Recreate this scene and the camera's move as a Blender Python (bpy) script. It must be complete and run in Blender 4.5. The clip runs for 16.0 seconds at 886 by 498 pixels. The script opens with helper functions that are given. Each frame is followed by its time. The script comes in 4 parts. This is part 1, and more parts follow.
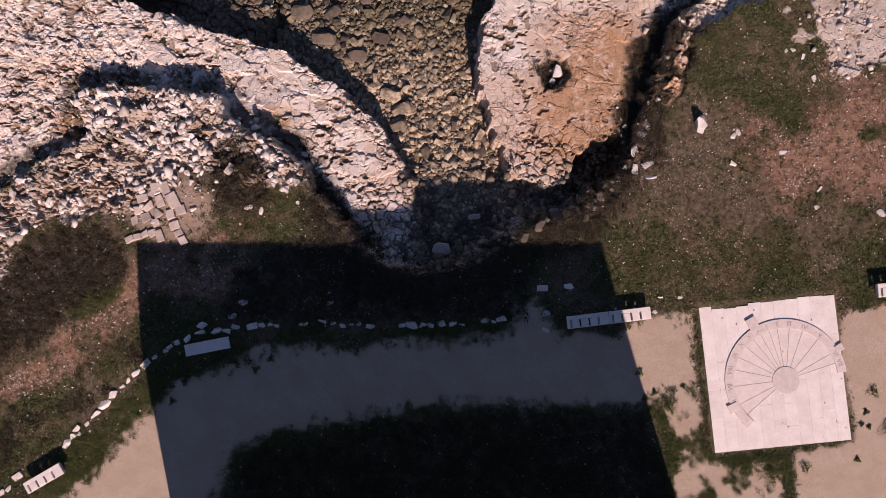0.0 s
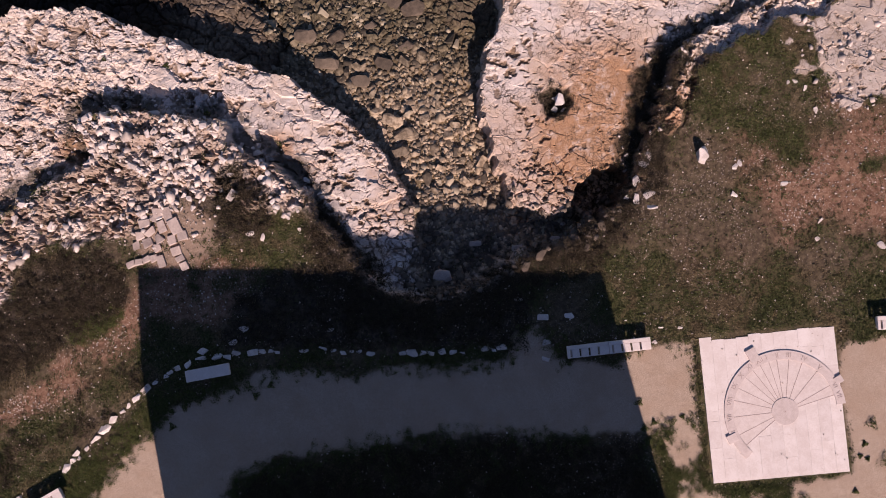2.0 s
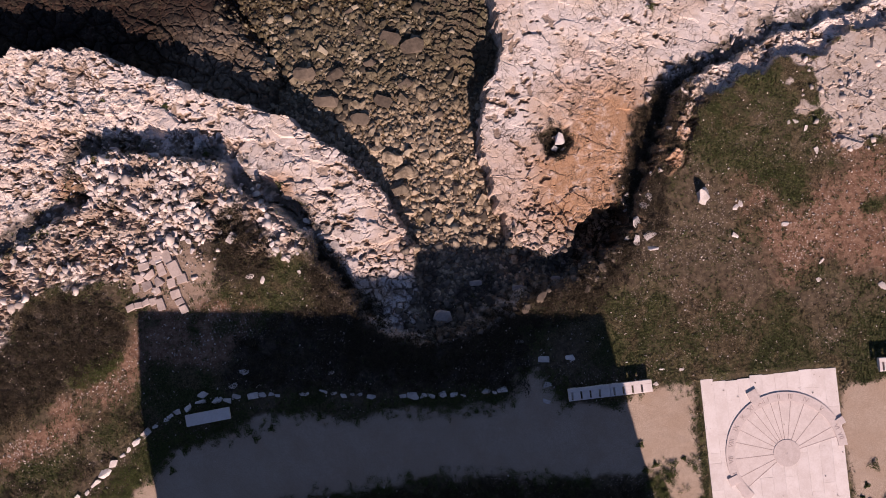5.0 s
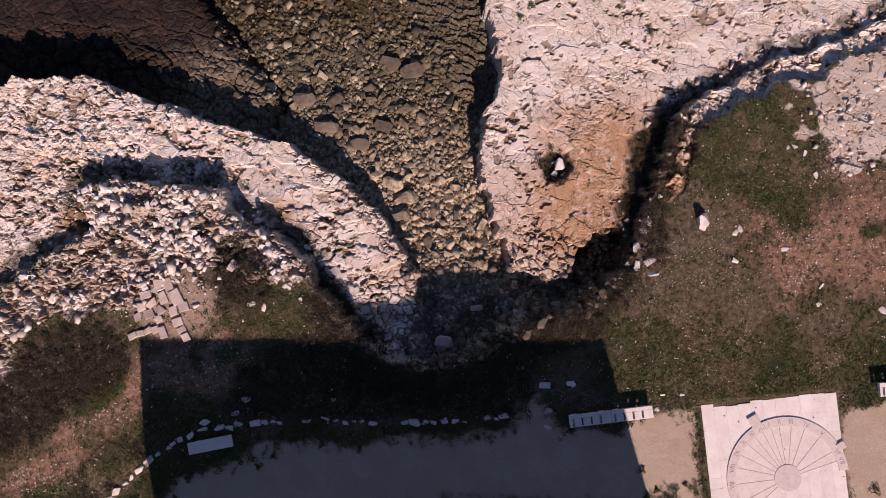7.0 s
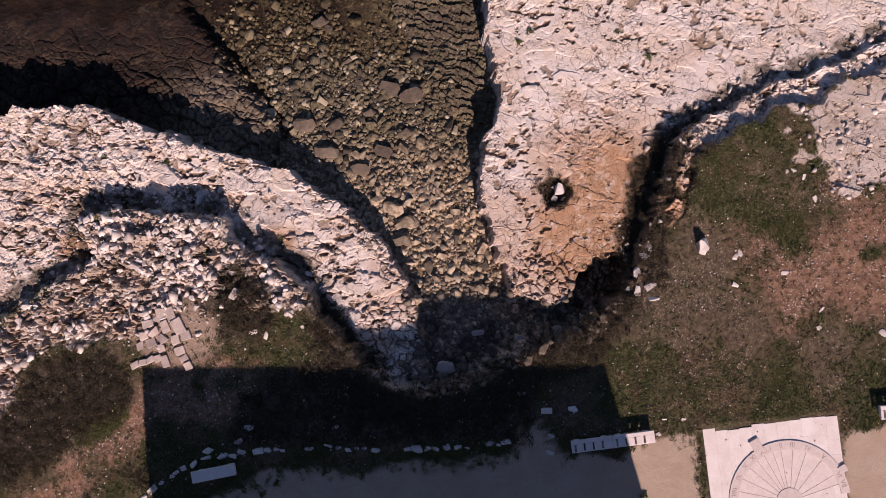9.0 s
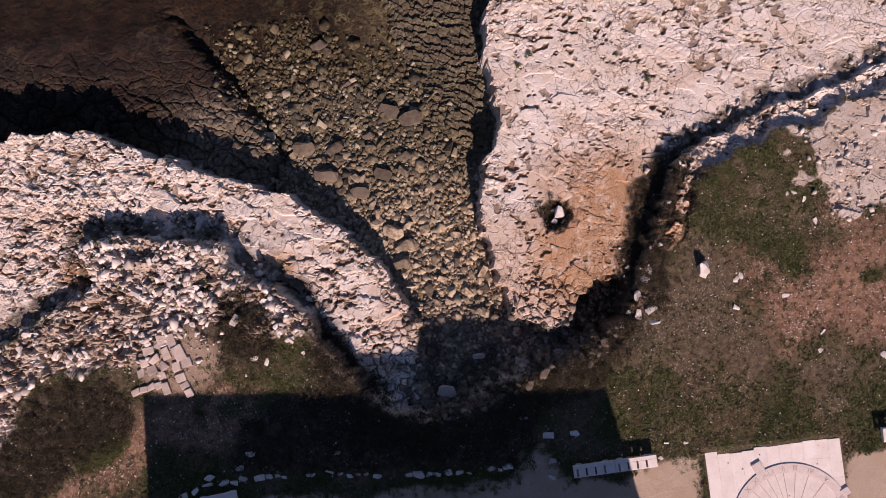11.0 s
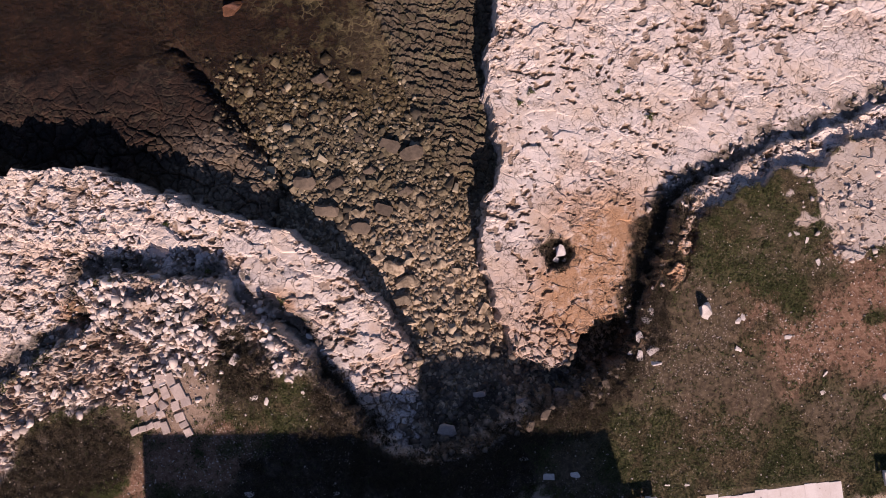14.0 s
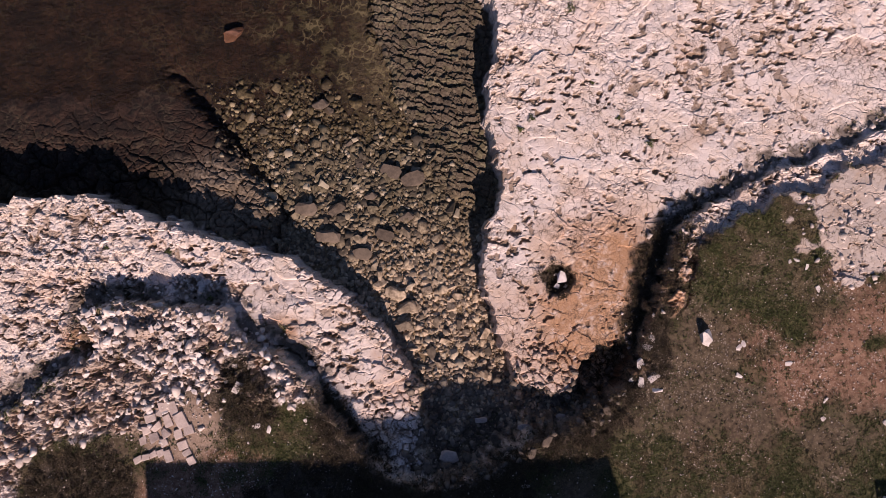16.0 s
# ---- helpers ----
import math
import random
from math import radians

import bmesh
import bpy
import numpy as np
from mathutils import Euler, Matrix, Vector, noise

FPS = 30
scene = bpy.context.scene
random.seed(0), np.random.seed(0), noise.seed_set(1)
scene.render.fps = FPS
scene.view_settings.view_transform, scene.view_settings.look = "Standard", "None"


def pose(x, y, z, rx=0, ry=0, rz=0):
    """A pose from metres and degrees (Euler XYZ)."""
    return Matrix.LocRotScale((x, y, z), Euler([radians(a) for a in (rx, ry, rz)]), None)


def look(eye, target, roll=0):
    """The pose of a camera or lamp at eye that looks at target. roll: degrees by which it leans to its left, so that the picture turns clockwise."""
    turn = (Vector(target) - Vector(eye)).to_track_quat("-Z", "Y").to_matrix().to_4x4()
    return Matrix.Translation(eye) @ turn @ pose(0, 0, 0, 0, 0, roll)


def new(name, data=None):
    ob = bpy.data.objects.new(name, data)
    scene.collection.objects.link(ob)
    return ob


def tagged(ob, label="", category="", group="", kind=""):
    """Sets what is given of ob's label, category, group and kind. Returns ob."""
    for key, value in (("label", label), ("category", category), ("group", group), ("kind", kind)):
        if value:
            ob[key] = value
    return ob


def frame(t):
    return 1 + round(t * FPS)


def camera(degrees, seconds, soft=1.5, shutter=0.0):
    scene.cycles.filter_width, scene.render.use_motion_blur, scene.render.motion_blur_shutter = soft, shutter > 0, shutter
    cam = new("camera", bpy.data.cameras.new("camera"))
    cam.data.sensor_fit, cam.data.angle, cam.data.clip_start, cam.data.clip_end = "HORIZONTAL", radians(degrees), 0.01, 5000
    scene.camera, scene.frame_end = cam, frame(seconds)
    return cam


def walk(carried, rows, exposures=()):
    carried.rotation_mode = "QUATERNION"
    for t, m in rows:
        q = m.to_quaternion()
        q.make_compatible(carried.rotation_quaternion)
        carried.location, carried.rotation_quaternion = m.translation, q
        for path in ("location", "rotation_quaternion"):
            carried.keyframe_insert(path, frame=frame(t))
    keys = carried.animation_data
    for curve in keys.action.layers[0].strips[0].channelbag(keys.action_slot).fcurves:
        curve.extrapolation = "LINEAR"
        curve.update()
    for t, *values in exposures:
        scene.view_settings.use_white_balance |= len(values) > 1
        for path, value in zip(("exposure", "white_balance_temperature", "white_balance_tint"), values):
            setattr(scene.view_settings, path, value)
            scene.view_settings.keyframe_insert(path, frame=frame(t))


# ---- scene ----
cam = camera(70.0, 16.0, soft=0.8)
PATH = [
    (0, (0.273, -0.923, 25.957), (0.256, -0.855, 23.958), -14.3),
    (0.5, (0.257, -0.647, 26.002), (0.24, -0.578, 24.004), -14.3),
    (1, (0.225, -0.353, 26.019), (0.209, -0.285, 24.021), -13.1),
    (1.5, (0.21, -0.054, 26.026), (0.196, 0.013, 24.028), -12.5),
    (2, (0.215, 0.225, 26.039), (0.199, 0.293, 24.04), -13.0),
    (2.5, (0.23, 0.527, 26.05), (0.213, 0.595, 24.051), -13.9),
    (3, (0.224, 0.843, 26.048), (0.208, 0.909, 24.049), -14.2),
    (3.5, (0.241, 1.141, 26.03), (0.224, 1.206, 24.031), -15.7),
    (4, (0.205, 1.433, 26.024), (0.19, 1.498, 24.025), -13.4),
    (6.5, (0.204, 2.754, 26.09), (0.186, 2.824, 24.092), -14.3),
    (7, (0.204, 3.049, 26.138), (0.186, 3.117, 24.139), -15.1),
    (7.5, (0.223, 3.326, 26.176), (0.203, 3.394, 24.178), -16.7),
    (8, (0.203, 3.574, 26.217), (0.183, 3.644, 24.218), -16.0),
    (8.5, (0.188, 3.852, 26.233), (0.17, 3.922, 24.235), -15.5),
    (9, (0.181, 4.118, 26.253), (0.163, 4.188, 24.254), -15.2),
    (11.5, (0.204, 5.361, 26.268), (0.185, 5.437, 24.27), -15.3),
    (12, (0.215, 5.68, 26.254), (0.195, 5.751, 24.255), -16.3),
    (12.5, (0.186, 5.963, 26.218), (0.168, 6.033, 24.219), -15.1),
    (13, (0.209, 6.206, 26.208), (0.19, 6.278, 24.21), -15.8),
    (13.5, (0.224, 6.452, 26.193), (0.204, 6.527, 24.195), -16.4),
    (14, (0.207, 6.771, 26.202), (0.187, 6.842, 24.203), -16.7),
    (14.5, (0.194, 7.055, 26.229), (0.174, 7.127, 24.231), -16.3),
    (15, (0.166, 7.352, 26.262), (0.148, 7.423, 24.263), -15.8),
    (15.5, (0.16, 7.631, 26.295), (0.141, 7.702, 24.297), -15.6),
    (16, (0.141, 7.891, 26.34), (0.123, 7.964, 24.341), -15.0),
]
walk(cam, [(t, look(eye, target, roll)) for t, eye, target, roll in PATH],
     exposures=[(0.0, 0.3, 6500, 28), (16.0, 0.3, 6500, 28)])

# ---- light ----
SUN_EL, SUN_AZ = 34.0, 12.0      # height of the sun; its shadows fall this far west of north
world = bpy.data.worlds.new("sky")
scene.world = world
world.use_nodes = True
wt = world.node_tree
sky = wt.nodes.new("ShaderNodeTexSky")
sky.sky_type = "NISHITA"
sky.sun_disc = False
sky.air_density, sky.dust_density, sky.ozone_density = 0.85, 0.1, 3.0
sky.sun_elevation = radians(SUN_EL)
sky.sun_rotation = radians(180.0 - SUN_AZ)
wt.nodes["Background"].inputs["Strength"].default_value = 0.06
wt.links.new(sky.outputs[0], wt.nodes["Background"].inputs["Color"])
sun = new("sun", bpy.data.lights.new("sun", "SUN"))
sun.data.energy = 5.0
sun.data.angle = radians(0.5)
sun.data.color = (1.0, 0.858, 0.715)
sun_dir = Vector((-math.sin(radians(SUN_AZ)) * math.cos(radians(SUN_EL)), math.cos(radians(SUN_AZ)) * math.cos(radians(SUN_EL)), -math.sin(radians(SUN_EL))))
sun.matrix_world = look((0, 0, 60), Vector((0, 0, 60)) + sun_dir)


# ---- material tools ----
class Nodes:
    """Short words for building a node material."""

    def __init__(self, name, rough=0.9):
        self.mat = bpy.data.materials.new(name)
        self.mat.use_nodes = True
        self.t = self.mat.node_tree
        self.b = self.t.nodes["Principled BSDF"]
        self.b.inputs["Roughness"].default_value = rough
        self.b.inputs["Specular IOR Level"].default_value = 0.25
        self.pos = self.t.nodes.new("ShaderNodeNewGeometry").outputs["Position"]

    def put(self, socket, v):
        if isinstance(v, bpy.types.NodeSocket):
            self.t.links.new(v, socket)
        elif isinstance(v, tuple) and len(v) == 3:
            socket.default_value = (*v, 1.0)
        else:
            socket.default_value = v

    def noise(self, scale, detail=4.0, rough=0.6, distort=0.0, vec=None):
        n = self.t.nodes.new("ShaderNodeTexNoise")
        n.inputs["Scale"].default_value, n.inputs["Detail"].default_value = scale, detail
        n.inputs["Roughness"].default_value, n.inputs["Distortion"].default_value = rough, distort
        self.put(n.inputs["Vector"], vec or self.pos)
        return n.outputs["Fac"]

    def vor(self, scale, feature="F1", out="Distance", vec=None):
        n = self.t.nodes.new("ShaderNodeTexVoronoi")
        n.feature = feature
        n.inputs["Scale"].default_value = scale
        self.put(n.inputs["Vector"], vec or self.pos)
        return n.outputs[out]

    def warped(self, scale, amount):
        """Positions pushed about by noise, for crooked cracks."""
        n = self.t.nodes.new("ShaderNodeTexNoise")
        n.inputs["Scale"].default_value, n.inputs["Detail"].default_value = scale, 4.0
        self.put(n.inputs["Vector"], self.pos)
        m = self.t.nodes.new("ShaderNodeVectorMath")
        m.operation = "MULTIPLY_ADD"
        self.t.links.new(n.outputs["Color"], m.inputs[0])
        m.inputs[1].default_value = (amount, amount, amount)
        self.t.links.new(self.pos, m.inputs[2])
        return m.outputs[0]

    def ramp(self, fac, lo, hi, a=0.0, b=1.0):
        n = self.t.nodes.new("ShaderNodeMapRange")
        n.interpolation_type = "SMOOTHSTEP"
        for k, v in zip(("From Min", "From Max", "To Min", "To Max"), (lo, hi, a, b)):
            n.inputs[k].default_value = v
        self.put(n.inputs["Value"], fac)
        return n.outputs["Result"]

    def mix(self, fac, a, b, how="MIX"):
        n = self.t.nodes.new("ShaderNodeMix")
        n.data_type, n.blend_type = "RGBA", how
        self.put(n.inputs["Factor"], fac)
        self.put(n.inputs[6], a)
        self.put(n.inputs[7], b)
        return n.outputs[2]

    def calc(self, op, a, b=0.0):
        n = self.t.nodes.new("ShaderNodeMath")
        n.operation = op
        self.put(n.inputs[0], a)
        self.put(n.inputs[1], b)
        return n.outputs[0]

    def attr(self, name):
        n = self.t.nodes.new("ShaderNodeAttribute")
        n.attribute_name = name
        s = self.t.nodes.new("ShaderNodeSeparateColor")
        self.t.links.new(n.outputs["Color"], s.inputs[0])
        return s.outputs[0], s.outputs[1], s.outputs[2]

    def chance(self):
        return self.t.nodes.new("ShaderNodeObjectInfo").outputs["Random"]

    def island(self):
        return self.t.nodes.new("ShaderNodeNewGeometry").outputs["Random Per Island"]

    def bump(self, height, strength=0.5, distance=0.02):
        n = self.t.nodes.new("ShaderNodeBump")
        n.inputs["Strength"].default_value, n.inputs["Distance"].default_value = strength, distance
        self.put(n.inputs["Height"], height)
        self.t.links.new(n.outputs["Normal"], self.b.inputs["Normal"])

    def done(self, color, rough=None):
        self.put(self.b.inputs["Base Color"], color)
        if rough is not None:
            self.put(self.b.inputs["Roughness"], rough)
        return self.mat


def mat_ground():
    """Limestone, gravel, red earth, turf and wet shore rock, blended by the zones laid over the land; some zones also
    paint shade.
    """
    n = Nodes("ground")
    rock, gravel, red = n.attr("zone_a")
    shore, ochre, grass = n.attr("zone_b")
    scrub, pale, pit = n.attr("zone_c")
    fine, mid, big = n.noise(28, 5, 0.7), n.noise(6, 5, 0.65), n.noise(0.9, 4, 0.6)
    speck = n.vor(9.0)
    depth = n.t.nodes.new("ShaderNodeSeparateXYZ")
    n.t.links.new(n.pos, depth.inputs[0])
    tide = n.ramp(n.calc("ADD", depth.outputs[1], n.calc("MULTIPLY", n.noise(0.6, 4, 0.6), 5.0)), 10.5, 15.5)
    tide = n.calc("MAXIMUM", tide, n.ramp(depth.outputs[0], -5.5, -8.0, 0.0, 0.8))
    # dry earth and turf
    soil = n.mix(n.ramp(mid, 0.35, 0.7), (0.055, 0.038, 0.024), (0.13, 0.095, 0.06))
    turf = n.mix(n.ramp(n.noise(0.55, 6, 0.72, 0.6), 0.475, 0.6), (0.055, 0.064, 0.019), (0.135, 0.102, 0.056))
    turf = n.mix(n.ramp(n.noise(11, 6, 0.75), 0.38, 0.64), n.mix(0.72, turf, (0.015, 0.014, 0.006)), n.mix(0.42, turf, (0.22, 0.165, 0.09)))
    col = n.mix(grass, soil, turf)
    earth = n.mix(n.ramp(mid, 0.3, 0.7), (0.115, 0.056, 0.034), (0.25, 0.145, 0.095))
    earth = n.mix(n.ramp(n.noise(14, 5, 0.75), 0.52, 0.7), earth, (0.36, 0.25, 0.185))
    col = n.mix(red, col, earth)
    # scrub tone; part of its zone only darkens ground that lies in shade
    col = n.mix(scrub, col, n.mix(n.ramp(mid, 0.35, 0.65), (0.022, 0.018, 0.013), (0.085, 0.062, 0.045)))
    # gravel of the path
    grav = n.mix(n.ramp(fine, 0.3, 0.72), (0.27, 0.2, 0.148), (0.52, 0.405, 0.32))
    grav = n.mix(n.ramp(big, 0.35, 0.7), grav, n.mix(0.35, grav, (0.3, 0.2, 0.13)))
    col = n.mix(gravel, col, grav)
    # pale limestone
    lime = n.mix(n.ramp(big, 0.35, 0.68), (0.66, 0.57, 0.525), (0.6, 0.475, 0.385))
    lime = n.mix(n.ramp(mid, 0.42, 0.66), lime, n.mix(0.45, lime, (0.72, 0.65, 0.62)))
    lime = n.mix(n.ramp(n.noise(2.2, 6, 0.75, 1.2), 0.61, 0.68), lime, n.mix(n.ramp(fine, 0.35, 0.65), (0.24, 0.17, 0.11), (0.5, 0.39, 0.3)))
    lime = n.mix(n.calc("MULTIPLY", ochre, n.ramp(n.noise(3.0, 6, 0.72), 0.24, 0.52)), lime, n.mix(n.ramp(fine, 0.3, 0.7), (0.33, 0.172, 0.085), (0.52, 0.315, 0.195)))
    crack_a = n.vor(1.9, "DISTANCE_TO_EDGE", vec=n.warped(1.6, 0.9))
    crack_b = n.vor(5.5, "DISTANCE_TO_EDGE", vec=n.warped(4.0, 0.35))
    broken = n.ramp(n.noise(0.55, 4, 0.65), 0.42, 0.6)
    grime = n.mix(n.ramp(mid, 0.3, 0.7), (0.05, 0.036, 0.026), (0.16, 0.11, 0.075))
    line_a = n.calc("MULTIPLY", n.ramp(crack_a, 0.03, 0.01), n.ramp(n.noise(0.8, 3, 0.6), 0.42, 0.56))
    line_b = n.calc("MULTIPLY", n.ramp(crack_b, 0.09, 0.02), n.calc("MULTIPLY", broken, n.ramp(n.noise(3.0, 3, 0.6), 0.4, 0.58)))
    holes = n.ramp(n.noise(6.0, 5, 0.7, 0.8), 0.635, 0.69)
    lime = n.mix(n.calc("MULTIPLY", 0.85, n.calc("MAXIMUM", n.calc("MAXIMUM", line_a, line_b), holes)), lime, grime)
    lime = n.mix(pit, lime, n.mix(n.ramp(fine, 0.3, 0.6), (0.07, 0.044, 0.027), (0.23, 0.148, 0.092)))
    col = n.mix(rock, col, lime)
    col = n.mix(n.calc("MULTIPLY", pale, n.ramp(speck, 0.34, 0.22)), col, (0.5, 0.41, 0.36))
    # weathered shore rock, also darkening the shaded cliff faces
    wet = n.mix(n.ramp(n.noise(1.6, 6, 0.7), 0.35, 0.68), (0.13, 0.09, 0.05), (0.3, 0.215, 0.12))
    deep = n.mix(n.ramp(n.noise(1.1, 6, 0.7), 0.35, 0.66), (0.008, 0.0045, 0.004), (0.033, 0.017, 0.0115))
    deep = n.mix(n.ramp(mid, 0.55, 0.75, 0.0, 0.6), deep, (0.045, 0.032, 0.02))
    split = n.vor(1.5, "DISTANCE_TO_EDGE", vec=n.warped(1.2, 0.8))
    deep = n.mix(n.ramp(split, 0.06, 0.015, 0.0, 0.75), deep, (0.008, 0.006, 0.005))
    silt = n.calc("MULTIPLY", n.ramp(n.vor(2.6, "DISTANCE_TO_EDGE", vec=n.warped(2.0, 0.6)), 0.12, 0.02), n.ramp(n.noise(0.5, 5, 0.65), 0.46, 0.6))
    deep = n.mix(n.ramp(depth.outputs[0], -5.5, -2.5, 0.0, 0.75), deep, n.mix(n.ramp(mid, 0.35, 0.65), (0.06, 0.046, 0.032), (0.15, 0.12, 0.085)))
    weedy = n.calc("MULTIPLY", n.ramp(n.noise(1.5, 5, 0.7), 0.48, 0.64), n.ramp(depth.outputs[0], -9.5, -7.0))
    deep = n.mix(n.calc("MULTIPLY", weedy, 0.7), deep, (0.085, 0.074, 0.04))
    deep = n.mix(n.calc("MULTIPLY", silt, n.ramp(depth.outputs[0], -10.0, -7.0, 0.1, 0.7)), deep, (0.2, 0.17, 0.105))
    # block tones lowered and kept east, to deepen shade under the cliff
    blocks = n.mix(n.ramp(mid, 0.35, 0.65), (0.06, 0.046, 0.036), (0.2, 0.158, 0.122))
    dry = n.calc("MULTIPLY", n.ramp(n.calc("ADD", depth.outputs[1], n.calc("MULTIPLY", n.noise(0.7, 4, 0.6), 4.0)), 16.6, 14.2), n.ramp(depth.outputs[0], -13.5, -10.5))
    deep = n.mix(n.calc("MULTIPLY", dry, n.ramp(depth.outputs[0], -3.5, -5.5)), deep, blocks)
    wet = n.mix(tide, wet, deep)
    wet = n.mix(n.calc("MULTIPLY", 0.6, n.ramp(fine, 0.45, 0.75)), wet, n.mix(n.ramp(tide, 0.0, 1.0, 0.6, 0.1), wet, (0.3, 0.22, 0.14)))
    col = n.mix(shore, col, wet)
    relief = n.calc("ADD", n.calc("MULTIPLY", fine, 0.6), mid)
    carved = n.calc("ADD", n.calc("MULTIPLY", n.ramp(crack_b, 0.0, 0.16), 0.5), n.calc("MULTIPLY", n.ramp(crack_a, 0.0, 0.06), 0.6))
    relief = n.calc("ADD", relief, n.calc("MULTIPLY", n.calc("MULTIPLY", carved, rock), n.ramp(broken, 0.0, 1.0, 0.3, 1.0)))
    n.bump(relief, 0.5, 0.026)
    return n.done(col, n.ramp(fine, 0.2, 0.8, 0.95, 0.8))


def mat_plain(name, a, b, scale=8.0, rough=0.85, random=0.25, island=False, bump=0.4, dist=0.01):
    """A stone, plant or earth colour between a and b, with grain, and one tone a piece."""
    n = Nodes(name, rough)
    mid, fine = n.noise(scale, 5, 0.65), n.noise(scale * 6, 4, 0.7)
    col = n.mix(n.ramp(n.calc("ADD", n.calc("MULTIPLY", mid, 0.6), n.calc("MULTIPLY", fine, 0.4)), 0.36, 0.64), a, b)
    tone = n.island() if island else n.chance()
    col = n.mix(random, col, n.mix(tone, tuple(c * 0.35 for c in a), tuple(min(c * 1.25, 0.85) for c in b)))
    if bump:
        n.bump(fine, bump, dist)
    return n.done(col)


M_GROUND = mat_ground()
M_LIME = mat_plain("pale_limestone", (0.5, 0.42, 0.374), (0.72, 0.64, 0.605), 5.0)
M_LIME_I = mat_plain("limestone_rubble", (0.42, 0.335, 0.285), (0.68, 0.585, 0.53), 5.0, island=True, random=0.45)
M_SLAB = mat_plain("dressed_stone", (0.64, 0.55, 0.51), (0.74, 0.66, 0.63), 2.0, random=0.12, bump=0.15)
M_DIAL = mat_plain("carved_stone", (0.53, 0.441, 0.407), (0.64, 0.546, 0.517), 6.0, random=0.12, bump=0.3)
M_FACE = mat_plain("honed_stone", (0.58, 0.49, 0.452), (0.68, 0.592, 0.557), 4.0, random=0.1, bump=0.2)
M_GROOVE = mat_plain("groove_stone", (0.36, 0.284, 0.259), (0.48, 0.389, 0.363), 6.0, random=0.1)
M_BENCH = mat_plain("bench_stone", (0.6, 0.52, 0.49), (0.7, 0.62, 0.59), 3.0, random=0.1, bump=0.2)


def mat_cobble(name, island=True):
    """Tan stones above the tide, darker olive ones where the sea reaches."""
    n = Nodes(name, 0.8)
    z = n.t.nodes.new("ShaderNodeSeparateXYZ")
    n.t.links.new(n.pos, z.inputs[0])
    tide = n.ramp(n.calc("ADD", z.outputs[1], n.calc("MULTIPLY", n.noise(0.6, 4, 0.6), 5.0)), 9.0, 14.0)
    mid, fine, tone = n.noise(5, 5, 0.65), n.noise(30, 4, 0.7), n.island() if island else n.chance()
    tan = n.mix(n.ramp(mid, 0.35, 0.65), (0.2, 0.148, 0.1), (0.5, 0.39, 0.28))
    sea = n.mix(n.ramp(mid, 0.35, 0.65), (0.06, 0.048, 0.03), (0.18, 0.145, 0.09))
    col = n.mix(tide, tan, sea)
    col = n.mix(n.ramp(tone, 0.45, 0.0, 0.0, 0.8), col, (0.05, 0.041, 0.033))
    col = n.mix(n.ramp(tone, 0.8, 1.0, 0.0, 0.7), col, (0.46, 0.385, 0.28))
    n.bump(fine, 0.4, 0.012)
    return n.done(col)


M_SHORE_I = mat_cobble("shore_rubble")
M_SHORE = mat_cobble("shore_stone", False)
# dark boulder stone, also painting shade onto blocks at the inlet's head
M_DARKSTONE = mat_plain("weathered_shade_stone", (0.065, 0.05, 0.038), (0.17, 0.13, 0.098), 5.0, random=0.4)
# rubble colour lowered to deepen the shade at the inlet's head
M_DARKSTONE_I = mat_plain("shaded_rubble", (0.075, 0.06, 0.047), (0.21, 0.168, 0.135), 5.0, random=0.4, island=True)
M_RUST = mat_plain("rusty_rock", (0.09, 0.045, 0.03), (0.2, 0.1, 0.065), 4.0)


def mat_grass():
    """Grass in green and straw-brown drifts, each blade with its own tone."""
    n = Nodes("dry_grass", 0.8)
    drift, tone = n.noise(0.55, 6, 0.72, 0.6), n.island()
    green = n.mix(tone, (0.036, 0.045, 0.013), (0.092, 0.1, 0.033))
    straw = n.mix(tone, (0.052, 0.041, 0.021), (0.2, 0.15, 0.083))
    return n.done(n.mix(n.ramp(drift, 0.485, 0.6), green, straw))


M_GRASS = mat_grass()
M_SCRUB = mat_plain("heath", (0.02, 0.017, 0.009), (0.08, 0.058, 0.035), 2.0, random=0.6, island=True, bump=0)
M_LEAF = mat_plain("weed_leaf", (0.04, 0.055, 0.014), (0.12, 0.13, 0.04), 4.0, random=0.5, island=True, bump=0)
M_TWIG = mat_plain("twig", (0.05, 0.035, 0.025), (0.1, 0.075, 0.05), 8.0, bump=0)
M_PAVE = mat_plain("worn_paving", (0.35, 0.27, 0.237), (0.54, 0.44, 0.39), 3.0, random=0.2)
M_WALL = mat_plain("house_stone", (0.35, 0.3, 0.25), (0.5, 0.43, 0.37), 2.0)


